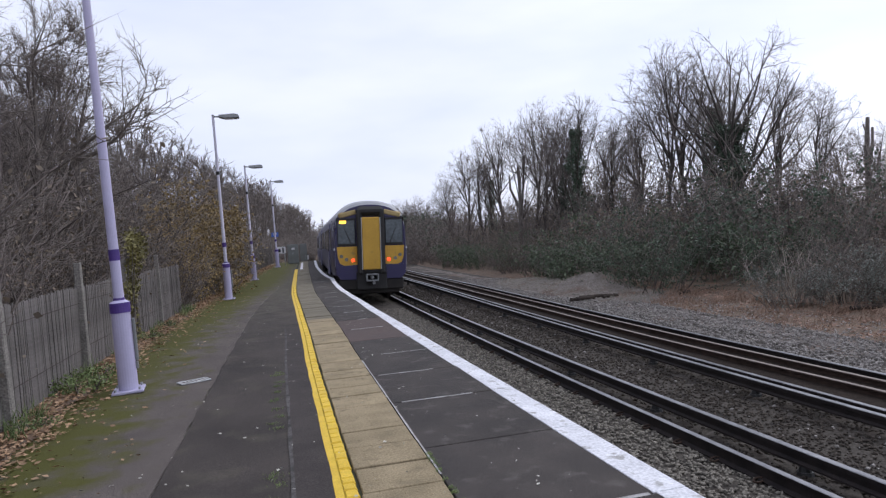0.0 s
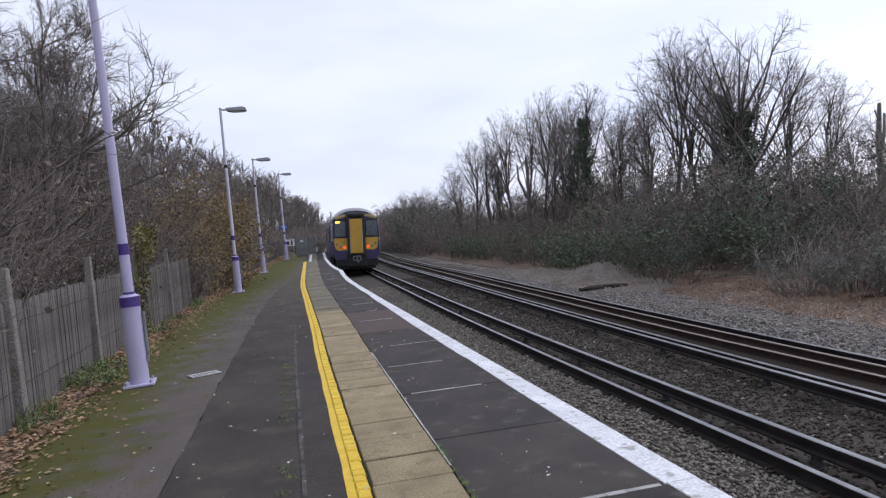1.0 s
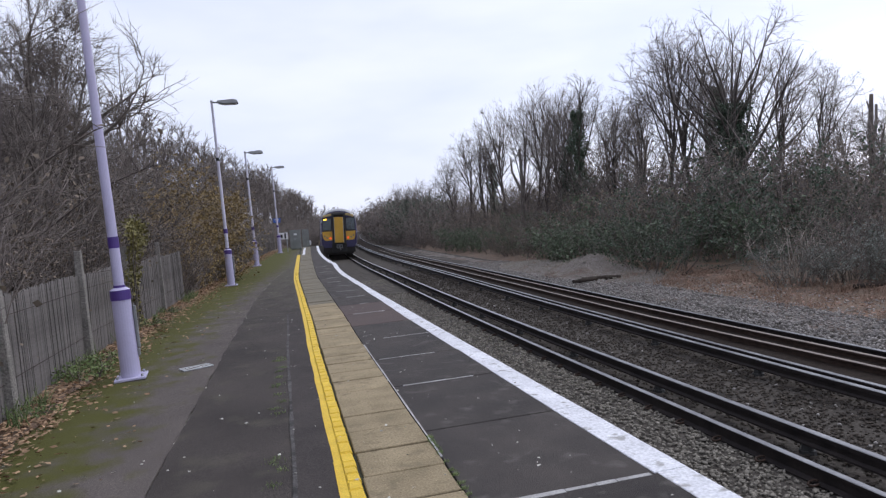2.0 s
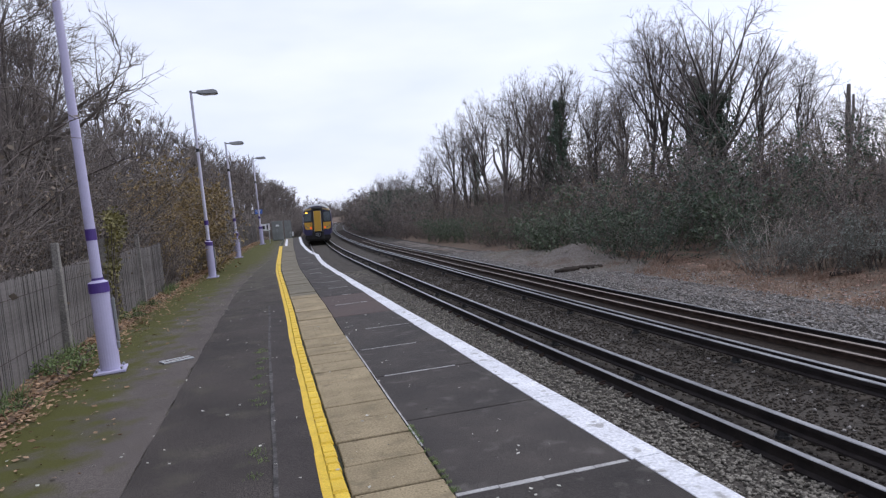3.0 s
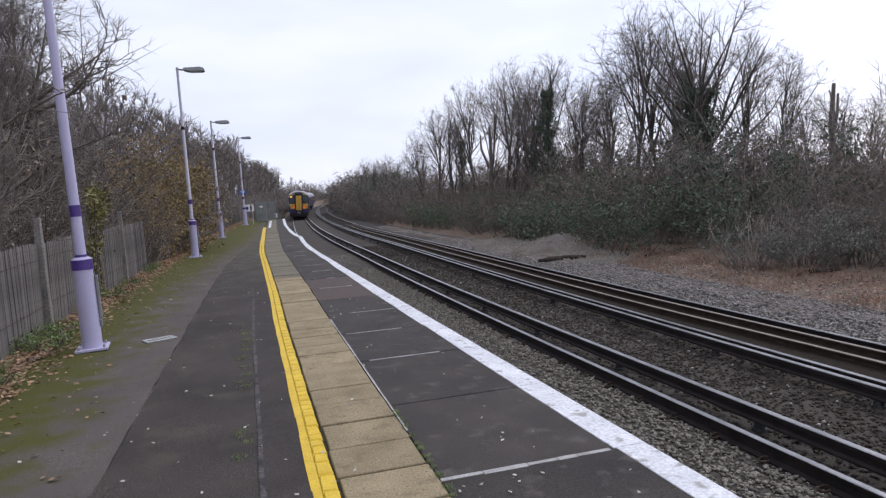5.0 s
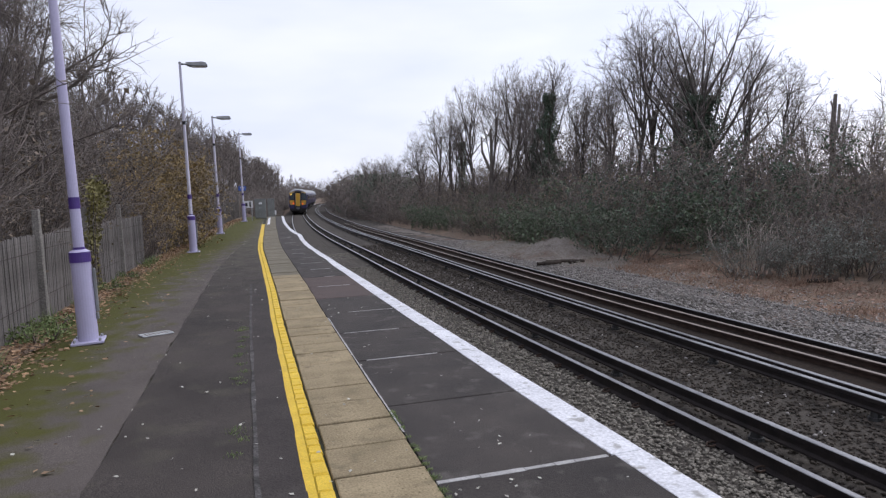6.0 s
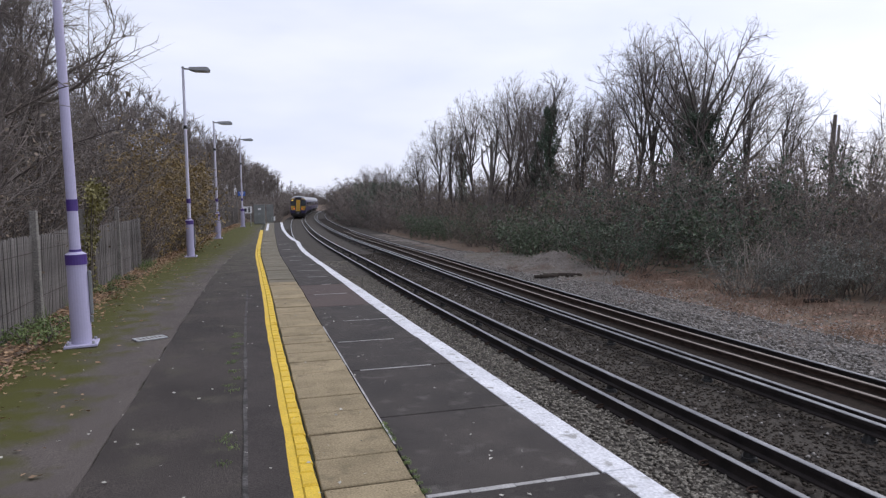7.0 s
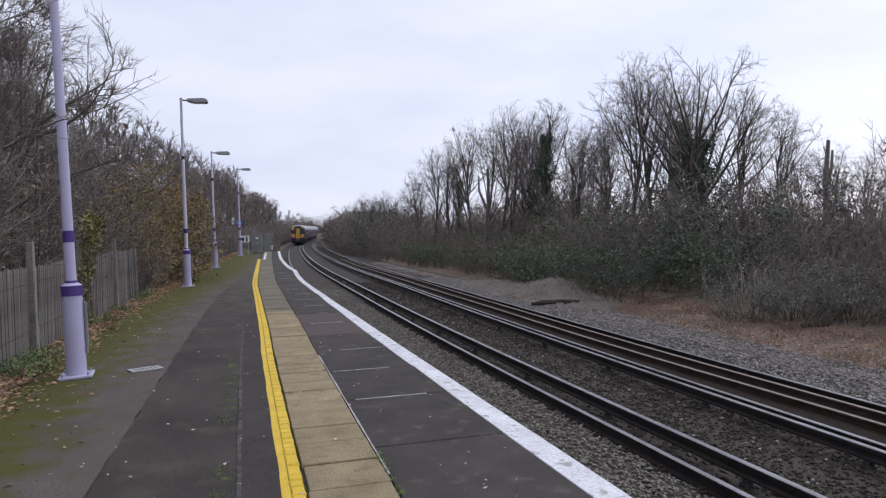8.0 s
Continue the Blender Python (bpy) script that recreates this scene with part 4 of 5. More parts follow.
def reach(s, d, dome):
    """How far it is from each point, along its direction, to the outside of a rounded crown."""
    k = np.array([1 / dome[0], 1 / dome[0], 1 / dome[2]])
    p = (s - np.array([0, 0, dome[1]])) * k
    q = d / np.linalg.norm(d, axis=1, keepdims=True) * k
    a, b, c = (q * q).sum(1), (p * q).sum(1), (p * p).sum(1) - 1
    return np.maximum(0.25, (-b + np.sqrt(np.maximum(0, b * b - a * c))) / a)


def trim(start, pts, dome):
    """Shortens branches that leave a rounded crown (radius, middle, half height)."""
    if dome is None:
        return pts
    for _ in range(5):
        tip = pts[:, -1]
        out = (tip[:, 0] ** 2 + tip[:, 1] ** 2) / dome[0] ** 2 + ((tip[:, 2] - dome[1]) / dome[2]) ** 2 > 1
        pts[out] = start[out][:, None] + (pts[out] - start[out][:, None]) * 0.72
    return pts


def bare_tree(seed, height, spread, label, per=(13, 8, 6, 5), trunk_r=0.16, fork=0.25, lean=(0, 0), ivy=0, ivy_top=0.6, bark="bark", rise=0.06, twig_r=0.006, lim_len=0.5, category="tree", leaves=0, crown="twig", angle=0.6, limbs=None, up=0.15, dome=None, fan=False, bole=0.86):
    """A leafless broad tree: trunk, limbs, branches, shoots and twigs."""
    rng = np.random.default_rng(seed)
    tree = empty("bare_tree", pose(0, 0, 0), label, category, "leafless trees")
    tv, tf, cv, cf = [], [], [], []
    p0 = grow(rng, np.array([[0, 0, -0.2]]), np.array([[lean[0], lean[1], 1.0]]), np.array([height * bole]), None, 10, 0.035, 0.08)
    skin(p0, np.array([trunk_r]), np.array([0.02]), 8, tv, tf)
    s, d, left = sprout(rng, p0, per[0], fork, 1.0 if fan else 0.96, angle, up, 0.28 if fan else 0.2)
    ln = height * lim_len * spread * (0.35 + 0.65 * left) * rng.uniform(0.75, 1.2, len(s))
    if limbs:
        # limbs of known reach: height up the trunk, direction, length
        k = np.array([l[0] * 10 for l in limbs])
        i = np.minimum(k.astype(int), 9)
        s = p0[0, i] + (p0[0, i + 1] - p0[0, i]) * (k - i)[:, None]
        d = np.array([l[1] for l in limbs], dtype=float)
        ln = np.array([l[2] for l in limbs])
        left = np.clip(ln / max(ln), 0.4, 1)
    if fan:
        ln = reach(s, d + np.array([0, 0, 0.25]), dome) * rng.uniform(0.72, 0.95, len(s))
        left = np.clip(ln / max(ln), 0.3, 1)
        p1 = grow(rng, s, d, ln, None, 7, 0.075, rise)
    else:
        p1 = trim(s, grow(rng, s, d, ln, None, 6, 0.11, rise), dome)
    r1 = trunk_r * (0.42 if fan else 0.48) * (0.3 + 0.7 * left)
    skin(p1, r1, r1 * 0.08 + 0.002, 4, tv, tf)
    s, d, left = sprout(rng, p1, per[1], 0.15, 0.98, 0.7, 0.05)
    l1 = np.repeat(ln, per[1])
    ln2 = l1 * 0.55 * (0.35 + 0.65 * left) * rng.uniform(0.7, 1.2, len(s))
    if fan:
        ln2 = np.minimum(ln2 * 1.15, reach(s, d, dome) * rng.uniform(0.7, 0.98, len(s)))
        p2 = grow(rng, s, d, ln2, None, 4, 0.17, rise)
    else:
        p2 = trim(s, grow(rng, s, d, ln2, None, 3, 0.16, rise), dome)
    r2 = np.repeat(r1, per[1]) * 0.40 * (0.4 + 0.6 * left) + 0.003
    skin(p2, r2, r2 * 0.3 + 0.002, 3, cv, cf)
    s, d, left = sprout(rng, p2, per[2], 0.1, 1.0, 0.65, 0.04)
    ln3 = np.repeat(ln2, per[2]) * 0.62 * rng.uniform(0.5, 1.3, len(s)) + 0.15
    ln3 = np.minimum(ln3, rng.uniform(0.5, 0.95, len(s)))
    p3 = trim(s, grow(rng, s, d, ln3, None, 2, 0.26 if fan else 0.18, rise), dome)
    r3 = np.full(len(s), twig_r * 1.4)
    skin(p3, r3, r3 * 0.7, 3, cv, cf, True)
    if per[3]:
        s, d, left = sprout(rng, p3, per[3], 0.1, 1.0, 0.7, 0.04)
        ln4 = np.repeat(ln3, per[3]) * 0.48 * rng.uniform(0.4, 1.3, len(s)) + 0.10
        p4 = grow(rng, s, d, ln4, None, 1, 0.15, rise)
        r4 = np.full(len(s), twig_r * 1.25)
        skin(p4, r4, r4, 3, cv, cf, True)
    o = new("trunk", mesh_of("trunk", tv, tf, M[bark]))
    o.parent = tree
    o = new("crown", mesh_of("crown", cv, cf, M[crown]))
    o.parent = tree
    if ivy:
        lv, lf = [], []
        z = rng.random(ivy) ** 0.75 * ivy_top
        k = np.minimum(9.9, z / bole * 10)
        i = np.minimum(k.astype(int), 9)
        base = p0[0, i] + (p0[0, i + 1] - p0[0, i]) * (k - i)[:, None]
        r = trunk_r * (1.3 + 2.2 * rng.random(ivy) * (0.5 + 0.6 * np.sin(k * 2.1 + seed)))
        an = rng.uniform(0, 2 * math.pi, ivy)
        pts = base + np.stack([np.cos(an) * r, np.sin(an) * r, rng.normal(0, 0.1, ivy)], 1)
        leaf_quads(rng, pts, 0.10, lv, lf)
        # ivy runs out along the limbs
        pick = rng.integers(0, len(p1), ivy // 2) // 2
        tt = rng.random(ivy // 2) ** 2.2 * 2.6
        ii = tt.astype(int)
        pp = p1[pick, ii] + (p1[pick, ii + 1] - p1[pick, ii]) * (tt - ii)[:, None]
        keep = pp[:, 2] < height * (ivy_top + 0.05)
        keep &= trunk_r > 0.2
        leaf_quads(rng, (pp + rng.normal(0, 0.16, pp.shape))[keep], 0.10, lv, lf)
        o = new("ivy", mesh_of("ivy", lv, lf, M["ivy"]))
        o.parent = tree
        tagged(o, "dark green ivy up the trunk")
    if leaves:
        lv, lf = [], []
        q = p3[rng.integers(0, len(p3), leaves), rng.integers(1, 3, leaves)]
        leaf_quads(rng, q, 0.07, lv, lf)
        o = new("foliage", mesh_of("foliage", lv, lf, M["russet"]))
        o.parent = tree
    return tree


def bush(seed, height, width, stems, label, leaf=None, leaves=0, leaf_size=0.07, per=(7, 6), twig_r=0.006, bark="twig", name="bush", category="bush", arch=0.12, splay=0.45, leaf_top=0.72, dome=None):
    """A tangle of arching stems with side shoots and, if wanted, leaves."""
    rng = np.random.default_rng(seed)
    thing = empty(name, pose(0, 0, 0), label, category, "undergrowth")
    v, f, lv, lf = [], [], [], []
    an = rng.uniform(0, 2 * math.pi, stems)
    rr = np.sqrt(rng.random(stems)) * width * 0.35
    s = np.stack([np.cos(an) * rr, np.sin(an) * rr, np.full(stems, -0.15)], 1)
    d = np.stack([np.cos(an) * splay, np.sin(an) * splay, np.ones(stems)], 1) + rng.normal(0, 0.1 + splay / 3, (stems, 3))
    ln = height * rng.uniform(0.6, 1.1, stems)
    p = trim(s, grow(rng, s, d, ln, None, 4, 0.17, 0.03, arch), dome)
    skin(p, np.full(stems, 0.019) * rng.uniform(0.6, 1.6, stems), np.full(stems, 0.006), 3, v, f, True)
    s, d, left = sprout(rng, p, per[0], 0.12, 1.0, 0.8, 0.1)
    ln1 = np.repeat(ln, per[0]) * 0.33 * rng.uniform(0.5, 1.3, len(s))
    p1 = trim(s, grow(rng, s, d, ln1, None, 2, 0.32, 0.02), dome)
    skin(p1, np.full(len(s), twig_r * 1.5), np.full(len(s), twig_r * 0.7), 3, v, f, True)
    s, d, left = sprout(rng, p1, per[1], 0.1, 1.0, 0.75, 0.05)
    ln2 = np.repeat(ln1, per[1]) * 0.45 * rng.uniform(0.5, 1.3, len(s))
    p2 = grow(rng, s, d, ln2, None, 1, 0.16, 0.0)
    skin(p2, np.full(len(s), twig_r * 1.2), np.full(len(s), twig_r), 3, v, f, True)
    o = new("stem_tangle", mesh_of("stem_tangle", v, f, M[bark]))
    o.parent = thing
    if leaves:
        q = p2[rng.integers(0, len(p2), leaves), rng.integers(0, 2, leaves)] + rng.normal(0, 0.05, (leaves, 3))
        q = q[q[:, 2] < height * leaf_top]
        leaf_quads(rng, q, leaf_size, lv, lf)
        o = new("foliage", mesh_of("foliage", lv, lf, M[leaf]))
        o.parent = thing
    return thing


def plant(src, spots, rng, sc=(0.85, 1.15), lift=0.0):
    """Sets copies of a plant on the ground at (x, y, scale)."""
    for k, (x, y, s) in enumerate(spots):
        z = ground_height(x, y) + lift
        m = pose(x, y, z, rng.uniform(-3, 3), rng.uniform(-3, 3), rng.uniform(0, 360))
        s = s * rng.uniform(*sc)
        if k == 0:
            o = src
            o.matrix_basis = m @ Matrix.Diagonal((s, s, s * rng.uniform(0.92, 1.08), 1))
        else:
            o = copy_thing(src, m)
            o.scale = (s, s, s * rng.uniform(0.92, 1.08))


def build_woods():
    rng = random.Random(11)
    # right-hand wood: tall trees behind the scrub
    t_oak = bare_tree(5, 10.0, 1.0, "tall spreading leafless tree with ivy on its trunk", per=(21, 7, 5, 3), trunk_r=0.26, fork=0.34, bole=0.60, ivy=11000, ivy_top=0.62, twig_r=0.0048, rise=0.05, angle=0.66, up=0.10, dome=(4.4, 5.6, 4.7), fan=True, crown="twig_dark", bark="bark_dark")
    t_a = bare_tree(2, 10.0, 1.0, "leafless grey-brown woodland tree with upswept limbs", per=(14, 7, 4, 3), trunk_r=0.16, fork=0.12, bole=0.70, twig_r=0.0048, rise=0.05, angle=0.58, up=0.10, dome=(2.9, 5.2, 5.0), fan=True, crown="twig_dark", bark="bark_dark")
    t_b = bare_tree(3, 10.0, 1.0, "slender leafless woodland tree with ascending limbs", per=(14, 7, 4, 3), trunk_r=0.14, fork=0.12, bole=0.74, twig_r=0.0048, rise=0.05, angle=0.55, up=0.10, dome=(2.5, 5.0, 5.2), fan=True, crown="twig_dark", bark="bark_dark")
    t_c = bare_tree(4, 10.0, 1.0, "leafless woodland tree thickly clad in ivy", per=(14, 7, 4, 3), trunk_r=0.19, fork=0.14, bole=0.78, ivy=6500, ivy_top=0.86, twig_r=0.0048, rise=0.05, angle=0.58, up=0.10, dome=(2.5, 5.2, 5.0), fan=True, crown="twig_dark", bark="bark_dark")
    pol = lambda b, d: (d * math.sin(radians(b)), d * math.cos(radians(b)))

    def stand(b, d, top):
        """A tree at a bearing and distance whose top lies at the given height over the platform."""
        x, y = pol(b, d)
        return x, y, (top - ground_height(x, y)) / 10.2

    plant(t_oak, [stand(37.9, 35, 10.0)], rng, (1, 1))
    plant(t_a, [stand(32.6, 36, 9.7), stand(34.9, 38, 9.9), stand(41.2, 38, 8.6), stand(30.2, 40, 8.2), stand(22.3, 48, 9.2), stand(17.0, 62, 8.8), stand(43.8, 37, 7.0), stand(28.2, 46, 8.6), stand(24.2, 52, 10.0), stand(20.2, 56, 9.6), stand(46.8, 36, 5.4), stand(49.5, 38, 5.2), stand(54, 38, 5.0), stand(60, 36, 5.5), stand(12.0, 94, 6.4), stand(13.4, 88, 6.2)], rng, (0.98, 1.03))
    plant(t_b, [stand(31.4, 44, 8.6), stand(29.0, 41, 8.0), stand(25.2, 47, 9.3), stand(23.3, 46, 8.8), stand(21.0, 50, 8.9), stand(18.4, 58, 9.2), stand(16.2, 66, 8.0), stand(45.0, 43, 6.4), stand(12.7, 90, 6.4), stand(11.3, 98, 6.2), stand(14.3, 80, 4.6), stand(15.6, 78, 6.5)], rng, (0.98, 1.04))
    plant(t_c, [stand(26.2, 41, 8.7), stand(24.6, 43, 7.8), stand(35.8, 42, 9.8), stand(19.0, 60, 8.0), stand(11.8, 88, 4.9)], rng, (0.98, 1.03))
    # dead broken trunks standing among them
    bm = bmesh.new()
    tube(bm, (0, 0, -0.2), (0.05, 0, 4.6), 0.24, 0.19, 10)
    tube(bm, (0.05, 0, 4.5), (-0.10, 0.05, 7.0), 0.19, 0.15, 10)
    tube(bm, (-0.10, 0.05, 6.9), (0.02, 0.0, 9.0), 0.15, 0.10, 10)
    tube(bm, (-0.05, 0.0, 7.9), (-0.35, 0.1, 8.6), 0.06, 0.03, 6)
    tube(bm, (0.1, 0, 6.4), (0.75, 0.1, 7.6), 0.12, 0.09, 8)
    tube(bm, (0.75, 0.1, 7.55), (0.80, 0.1, 8.5), 0.09, 0.07, 8)
    snag = empty("dead_tree", pose(0, 0, 0), "dead broken tree trunk standing in the wood", "dead tree")
    part("trunk", bm, M["bark"], snag)
    x, y = pol(46.5, 46)
    snag.matrix_basis = pose(x, y, ground_height(x, y) - 2.5, 0, 2, 20)
    x, y = pol(21.3, 45)
    copy_thing(snag, pose(x, y, ground_height(x, y) - 2.6, 0, -1, 130)).scale = (0.8, 0.8, 1.0)
    # scrub along the foot of the right-hand wood
    b_dark = bush(21, 3.6, 3.6, 26, "dense brown leafless thicket", per=(8, 5), twig_r=0.006, leaf="russet", leaves=800, leaf_size=0.065, dome=(2.3, 1.1, 2.4))
    b_green = bush(22, 2.8, 3.4, 22, "dense evergreen scrub with dull green leaves", leaf="bramble", leaves=3400, leaf_size=0.11, twig_r=0.005, per=(7, 5))
    b_ivy = bush(23, 3.4, 3.4, 22, "dark scrub overgrown with ivy", leaf="ivy", leaves=4200, leaf_size=0.075, twig_r=0.005, per=(7, 5), leaf_top=0.88)
    b_rus = bush(24, 3.2, 3.2, 24, "brown scrub with withered russet leaves", leaf="russet", leaves=1700, leaf_size=0.07, twig_r=0.006, per=(7, 5))
    b_pale = bush(25, 2.3, 2.6, 26, "grey-green shrub with pale silvery leaves", leaf="silver_leaf", leaves=2600, leaf_size=0.065, twig_r=0.005, per=(6, 5))
    b_far = bush(26, 3.6, 4.2, 20, "brown leafless scrub further along the line", per=(9, 5), twig_r=0.009, leaf="russet", leaves=350, leaf_size=0.07, splay=0.3, leaf_top=0.95, dome=(2.5, 1.0, 2.3))
    wood_x = lambda y: 13.6 + float(track_x(y)) + (1.9 if y < 19.5 else 0) - 0.4 * float(np.clip((y - 48) / 45, 0, 1))
    dark, green, ivy, rus, far = [], [], [], [], []
    y = 5.0
    while y < 62:
        for row in range(3):
            x = wood_x(y) + row * 2.5 + rng.uniform(-0.5, 0.7)
            s = 0.80 + 0.26 * row
            r = rng.random()
            bear = math.degrees(math.atan2(x, y))
            spot = (x, y + rng.uniform(-.6, .6), s * (1.0, 1.05, 1.12)[row])
            if 16 < bear < 29:
                pick = green if r < (0.68, 0.50, 0.2)[row] else (rus if r < 0.9 else dark)
            elif 31 < bear < 42:
                pick = ivy if r < (0.55, 0.62, 0.40)[row] else (green if r < 0.72 else dark)
            else:
                pick = (green if r < 0.3 else rus if r < 0.65 else dark) if row == 0 else (ivy if r < 0.15 else dark if r < 0.7 else rus)
            if bear > 43:
                pick = pick if row == 0 else ivy if r < 0.45 else rus if r < 0.75 else green if r < 0.88 else dark
                spot = (spot[0], spot[1], spot[2] * (0.95, 0.88, 0.84)[row])
            pick.append(spot)
        y += 2.7
    y = 7.0
    while y < 62:
        # taller growth under the trees
        dark.append((wood_x(y) + 8.2 + rng.uniform(-.8, .8), y, 2.05 if y > 33 else 1.7 if y > 26 else 1.5))
        if y < 34:
            dark.append((wood_x(y) + 12.0 + rng.uniform(-.8, .8), y + 1.2, 1.75))
        y += 3.0
    while y < 180:
        for row in range(2):
            grown = float(np.interp(y, [62, 74, 110], [0.12, 0.30, 1.0]))
            far.append((wood_x(y) - 0.9 + 1.3 * grown + row * 3.4 + rng.uniform(-.5, .8), y + rng.uniform(-.9, .9), 1.12 + grown + 0.25 * row))
        y += 3.4
    plant(b_dark, dark, rng)
    plant(b_green, green, rng)
    ivy += [(*pol(12.7, 80), 1.72), (*pol(13.3, 78), 1.6)]
    plant(b_ivy, ivy, rng)
    plant(b_rus, rus, rng)
    plant(b_pale, [(13.7, 15.6, 0.62), (14.5, 14.8, 0.72), (15.4, 14.0, 0.8), (16.4, 14.6, 1.05)], rng)
    b_stem = bush(27, 1.7, 0.9, 9, "cluster of upright pale bare stems", twig_r=0.004, bark="bark_pale", per=(4, 3), splay=0.15)
    plant(b_stem, [(13.9, 16.2, 1.0), (14.2, 15.6, 0.9)], rng)
    # left-hand thicket behind the fence
    l_tree = bare_tree(31, 6.6, 1.15, "leafless hawthorn with a dense tangle of twigs behind the fence", per=(13, 8, 5, 4), trunk_r=0.10, fork=0.15, twig_r=0.0042, lim_len=0.5, rise=0.05, angle=0.7)
    l_tree2 = bare_tree(32, 7.2, 1.0, "leafless small tree with grey twigs behind the fence", per=(13, 8, 5, 4), trunk_r=0.10, fork=0.18, twig_r=0.0042, rise=0.06, angle=0.65)
    l_far = bare_tree(33, 7.0, 1.2, "leafless tree in the thicket beside the line", per=(12, 6, 5, 0), trunk_r=0.13, fork=0.12, twig_r=0.011, rise=0.06, angle=0.65)
    spots1, spots2, spots3 = [], [], []
    y = 5.0
    while y < 40:
        for row in range(4):
            x = float(fence_x(y)) - 3.3 - row * 2.1 + rng.uniform(-0.4, 0.4)
            s = 0.76 + 0.14 * row
            if y < 18:
                s *= 1.05 + 0.20 * row + (0.15 if y < 13 else 0)
            elif y < 30:
                x -= 0.5
                s *= 0.97 + 0.12 * row
            else:
                s *= 1.03 + 0.10 * row
                x -= 0.6
            (spots1 if rng.random() < 0.55 else spots2).append((x, y + rng.uniform(-.7, .7), s))
        y += 3.2
    while y < 185:
        for row in range(2):
            s = 1.0 + 0.2 * float(np.clip((y - 55) / 30, 0, 1)) + 0.2 * row
            spots3.append((float(fence_x(y)) - 3.5 - row * 3.0 + rng.uniform(-0.5, 0.5), y + rng.uniform(-.8, .8), s))
        y += 4.0 if y < 90 else 5.5
    spots2 += [(*pol(-15.5, 15), 0.98), (*pol(-13.2, 18), 0.95), (*pol(-20.5, 13), 0.9)]
    plant(l_tree, spots1, rng)
    plant(l_tree2, spots2, rng)
    plant(l_far, spots3, rng)
    l_bush = bush(41, 2.5, 1.9, 30, "grey-brown bramble thicket behind the fence", per=(7, 5), twig_r=0.0045, leaf="russet", leaves=1100, leaf_size=0.05, arch=0.05, splay=0.3)
    spots = []
    y = 4.4
    while y < 44:
        for row in range(2):
            spots.append((float(fence_x(y)) - 1.6 - row * 1.3 + rng.uniform(-0.15, 0.15), y + rng.uniform(-.4, .4), 0.98 + 0.42 * row))
        y += 1.75 if y < 26 else 2.6
    y2 = 7.0
    while y2 < 42:
        # taller growth at the back
        spots.append((float(fence_x(y2)) - 4.4 + rng.uniform(-0.5, 0.5), y2, rng.uniform(1.6, 1.95)))
        y2 += 2.3
    for k in range(13):
        # growth where the fence has gone
        y2 = 18.6 + k * 1.15
        spots.append((float(fence_x(y2)) - 0.45 + rng.uniform(-0.2, 0.15), y2, rng.uniform(0.5, 0.72)))
    plant(l_bush, spots, rng)
    while y < 120:
        if y > 60:
            far.append((float(track_x(y)) + 0.7 + rng.uniform(-.4, .3), y + 1, 0.55))
        far.append((float(fence_x(y)) - 2.0 + rng.uniform(-.3, .3), y, 0.9))
        y += 4.0
    plant(b_far, far, rng)
    # a yellowing shrub behind the fence
    b_och = bush(42, 3.7, 2.4, 20, "yellowing shrub leaning over the fence", leaf="ochre", leaves=10500, leaf_size=0.075, twig_r=0.004, splay=0.14, leaf_top=1.1, dome=(1.5, 1.7, 2.1))
    plant(b_och, [(-1.9, 23.8, 1.12), (-1.85, 26.6, 1.05), (-2.15, 29.2, 0.82), (-2.3, 21.4, 0.8)], rng, (0.97, 1.03))
    # the tree whose limb reaches out over the platform
    reach = bare_tree(51, 5.6, 1.0, "bare tree with a crooked limb reaching out over the fence", per=(6, 9, 5, 3), trunk_r=0.10, lean=(0.10, 0.0), twig_r=0.005, rise=0.015, crown="bark",
                      limbs=[(0.80, (1.0, 0.05, 0.34), 2.8), (0.85, (0.75, -0.05, 0.75), 2.3), (0.9, (0.3, 0.2, 1.0), 2.0), (0.7, (-1, 0.2, 0.6), 2.2), (0.6, (-0.3, -1, 0.6), 1.8)])
    reach.matrix_basis = pose(-3.9, 17.0, ground_height(-3.9, 17.0))
    # far woods closing the view
    f_tree = bare_tree(61, 8.0, 1.15, "distant leafless tree in the woods", per=(11, 6, 4, 0), trunk_r=0.16, fork=0.08, twig_r=0.025)
    spots, low = [], []
    for k in range(50):
        y = rng.uniform(125, 340)
        off = rng.uniform(0, 30)
        x = float(track_x(y)) + (12.5 + off if k % 2 else -5.0 - off)
        spots.append((x, y, rng.uniform(0.75, 1.15)))
    y = 118.0
    while y < 350:
        low.append((float(track_x(y)) - rng.uniform(3.5, 5.5), y, rng.uniform(0.7, 0.95)))
        if y > 176:
            low.append((float(track_x(y)) + rng.uniform(12.3, 14), y, rng.uniform(0.8, 1.1)))
        low.append((float(track_x(y)) - rng.uniform(8, 12), y, rng.uniform(0.9, 1.2)))
        y += 4.5
    y = 84.0
    while y < 280:
        low.append((float(track_x(y)) - 0.2, y, 0.38))
        low.append((float(track_x(y)) - 1.8, y + 1.3, 0.5))
        y += 3.4
    for k in range(34):
        low.append((30 + k * 2.6 + rng.uniform(-1, 1), rng.uniform(352, 372), rng.uniform(1.5, 2.0)))
        if k % 3 == 0:
            spots.append((30 + k * 2.6, 378, rng.uniform(0.7, 0.9)))
    plant(f_tree, spots, rng)
    # distant scrub, joined
    g = np.random.default_rng(77)
    vs, fs = [], []
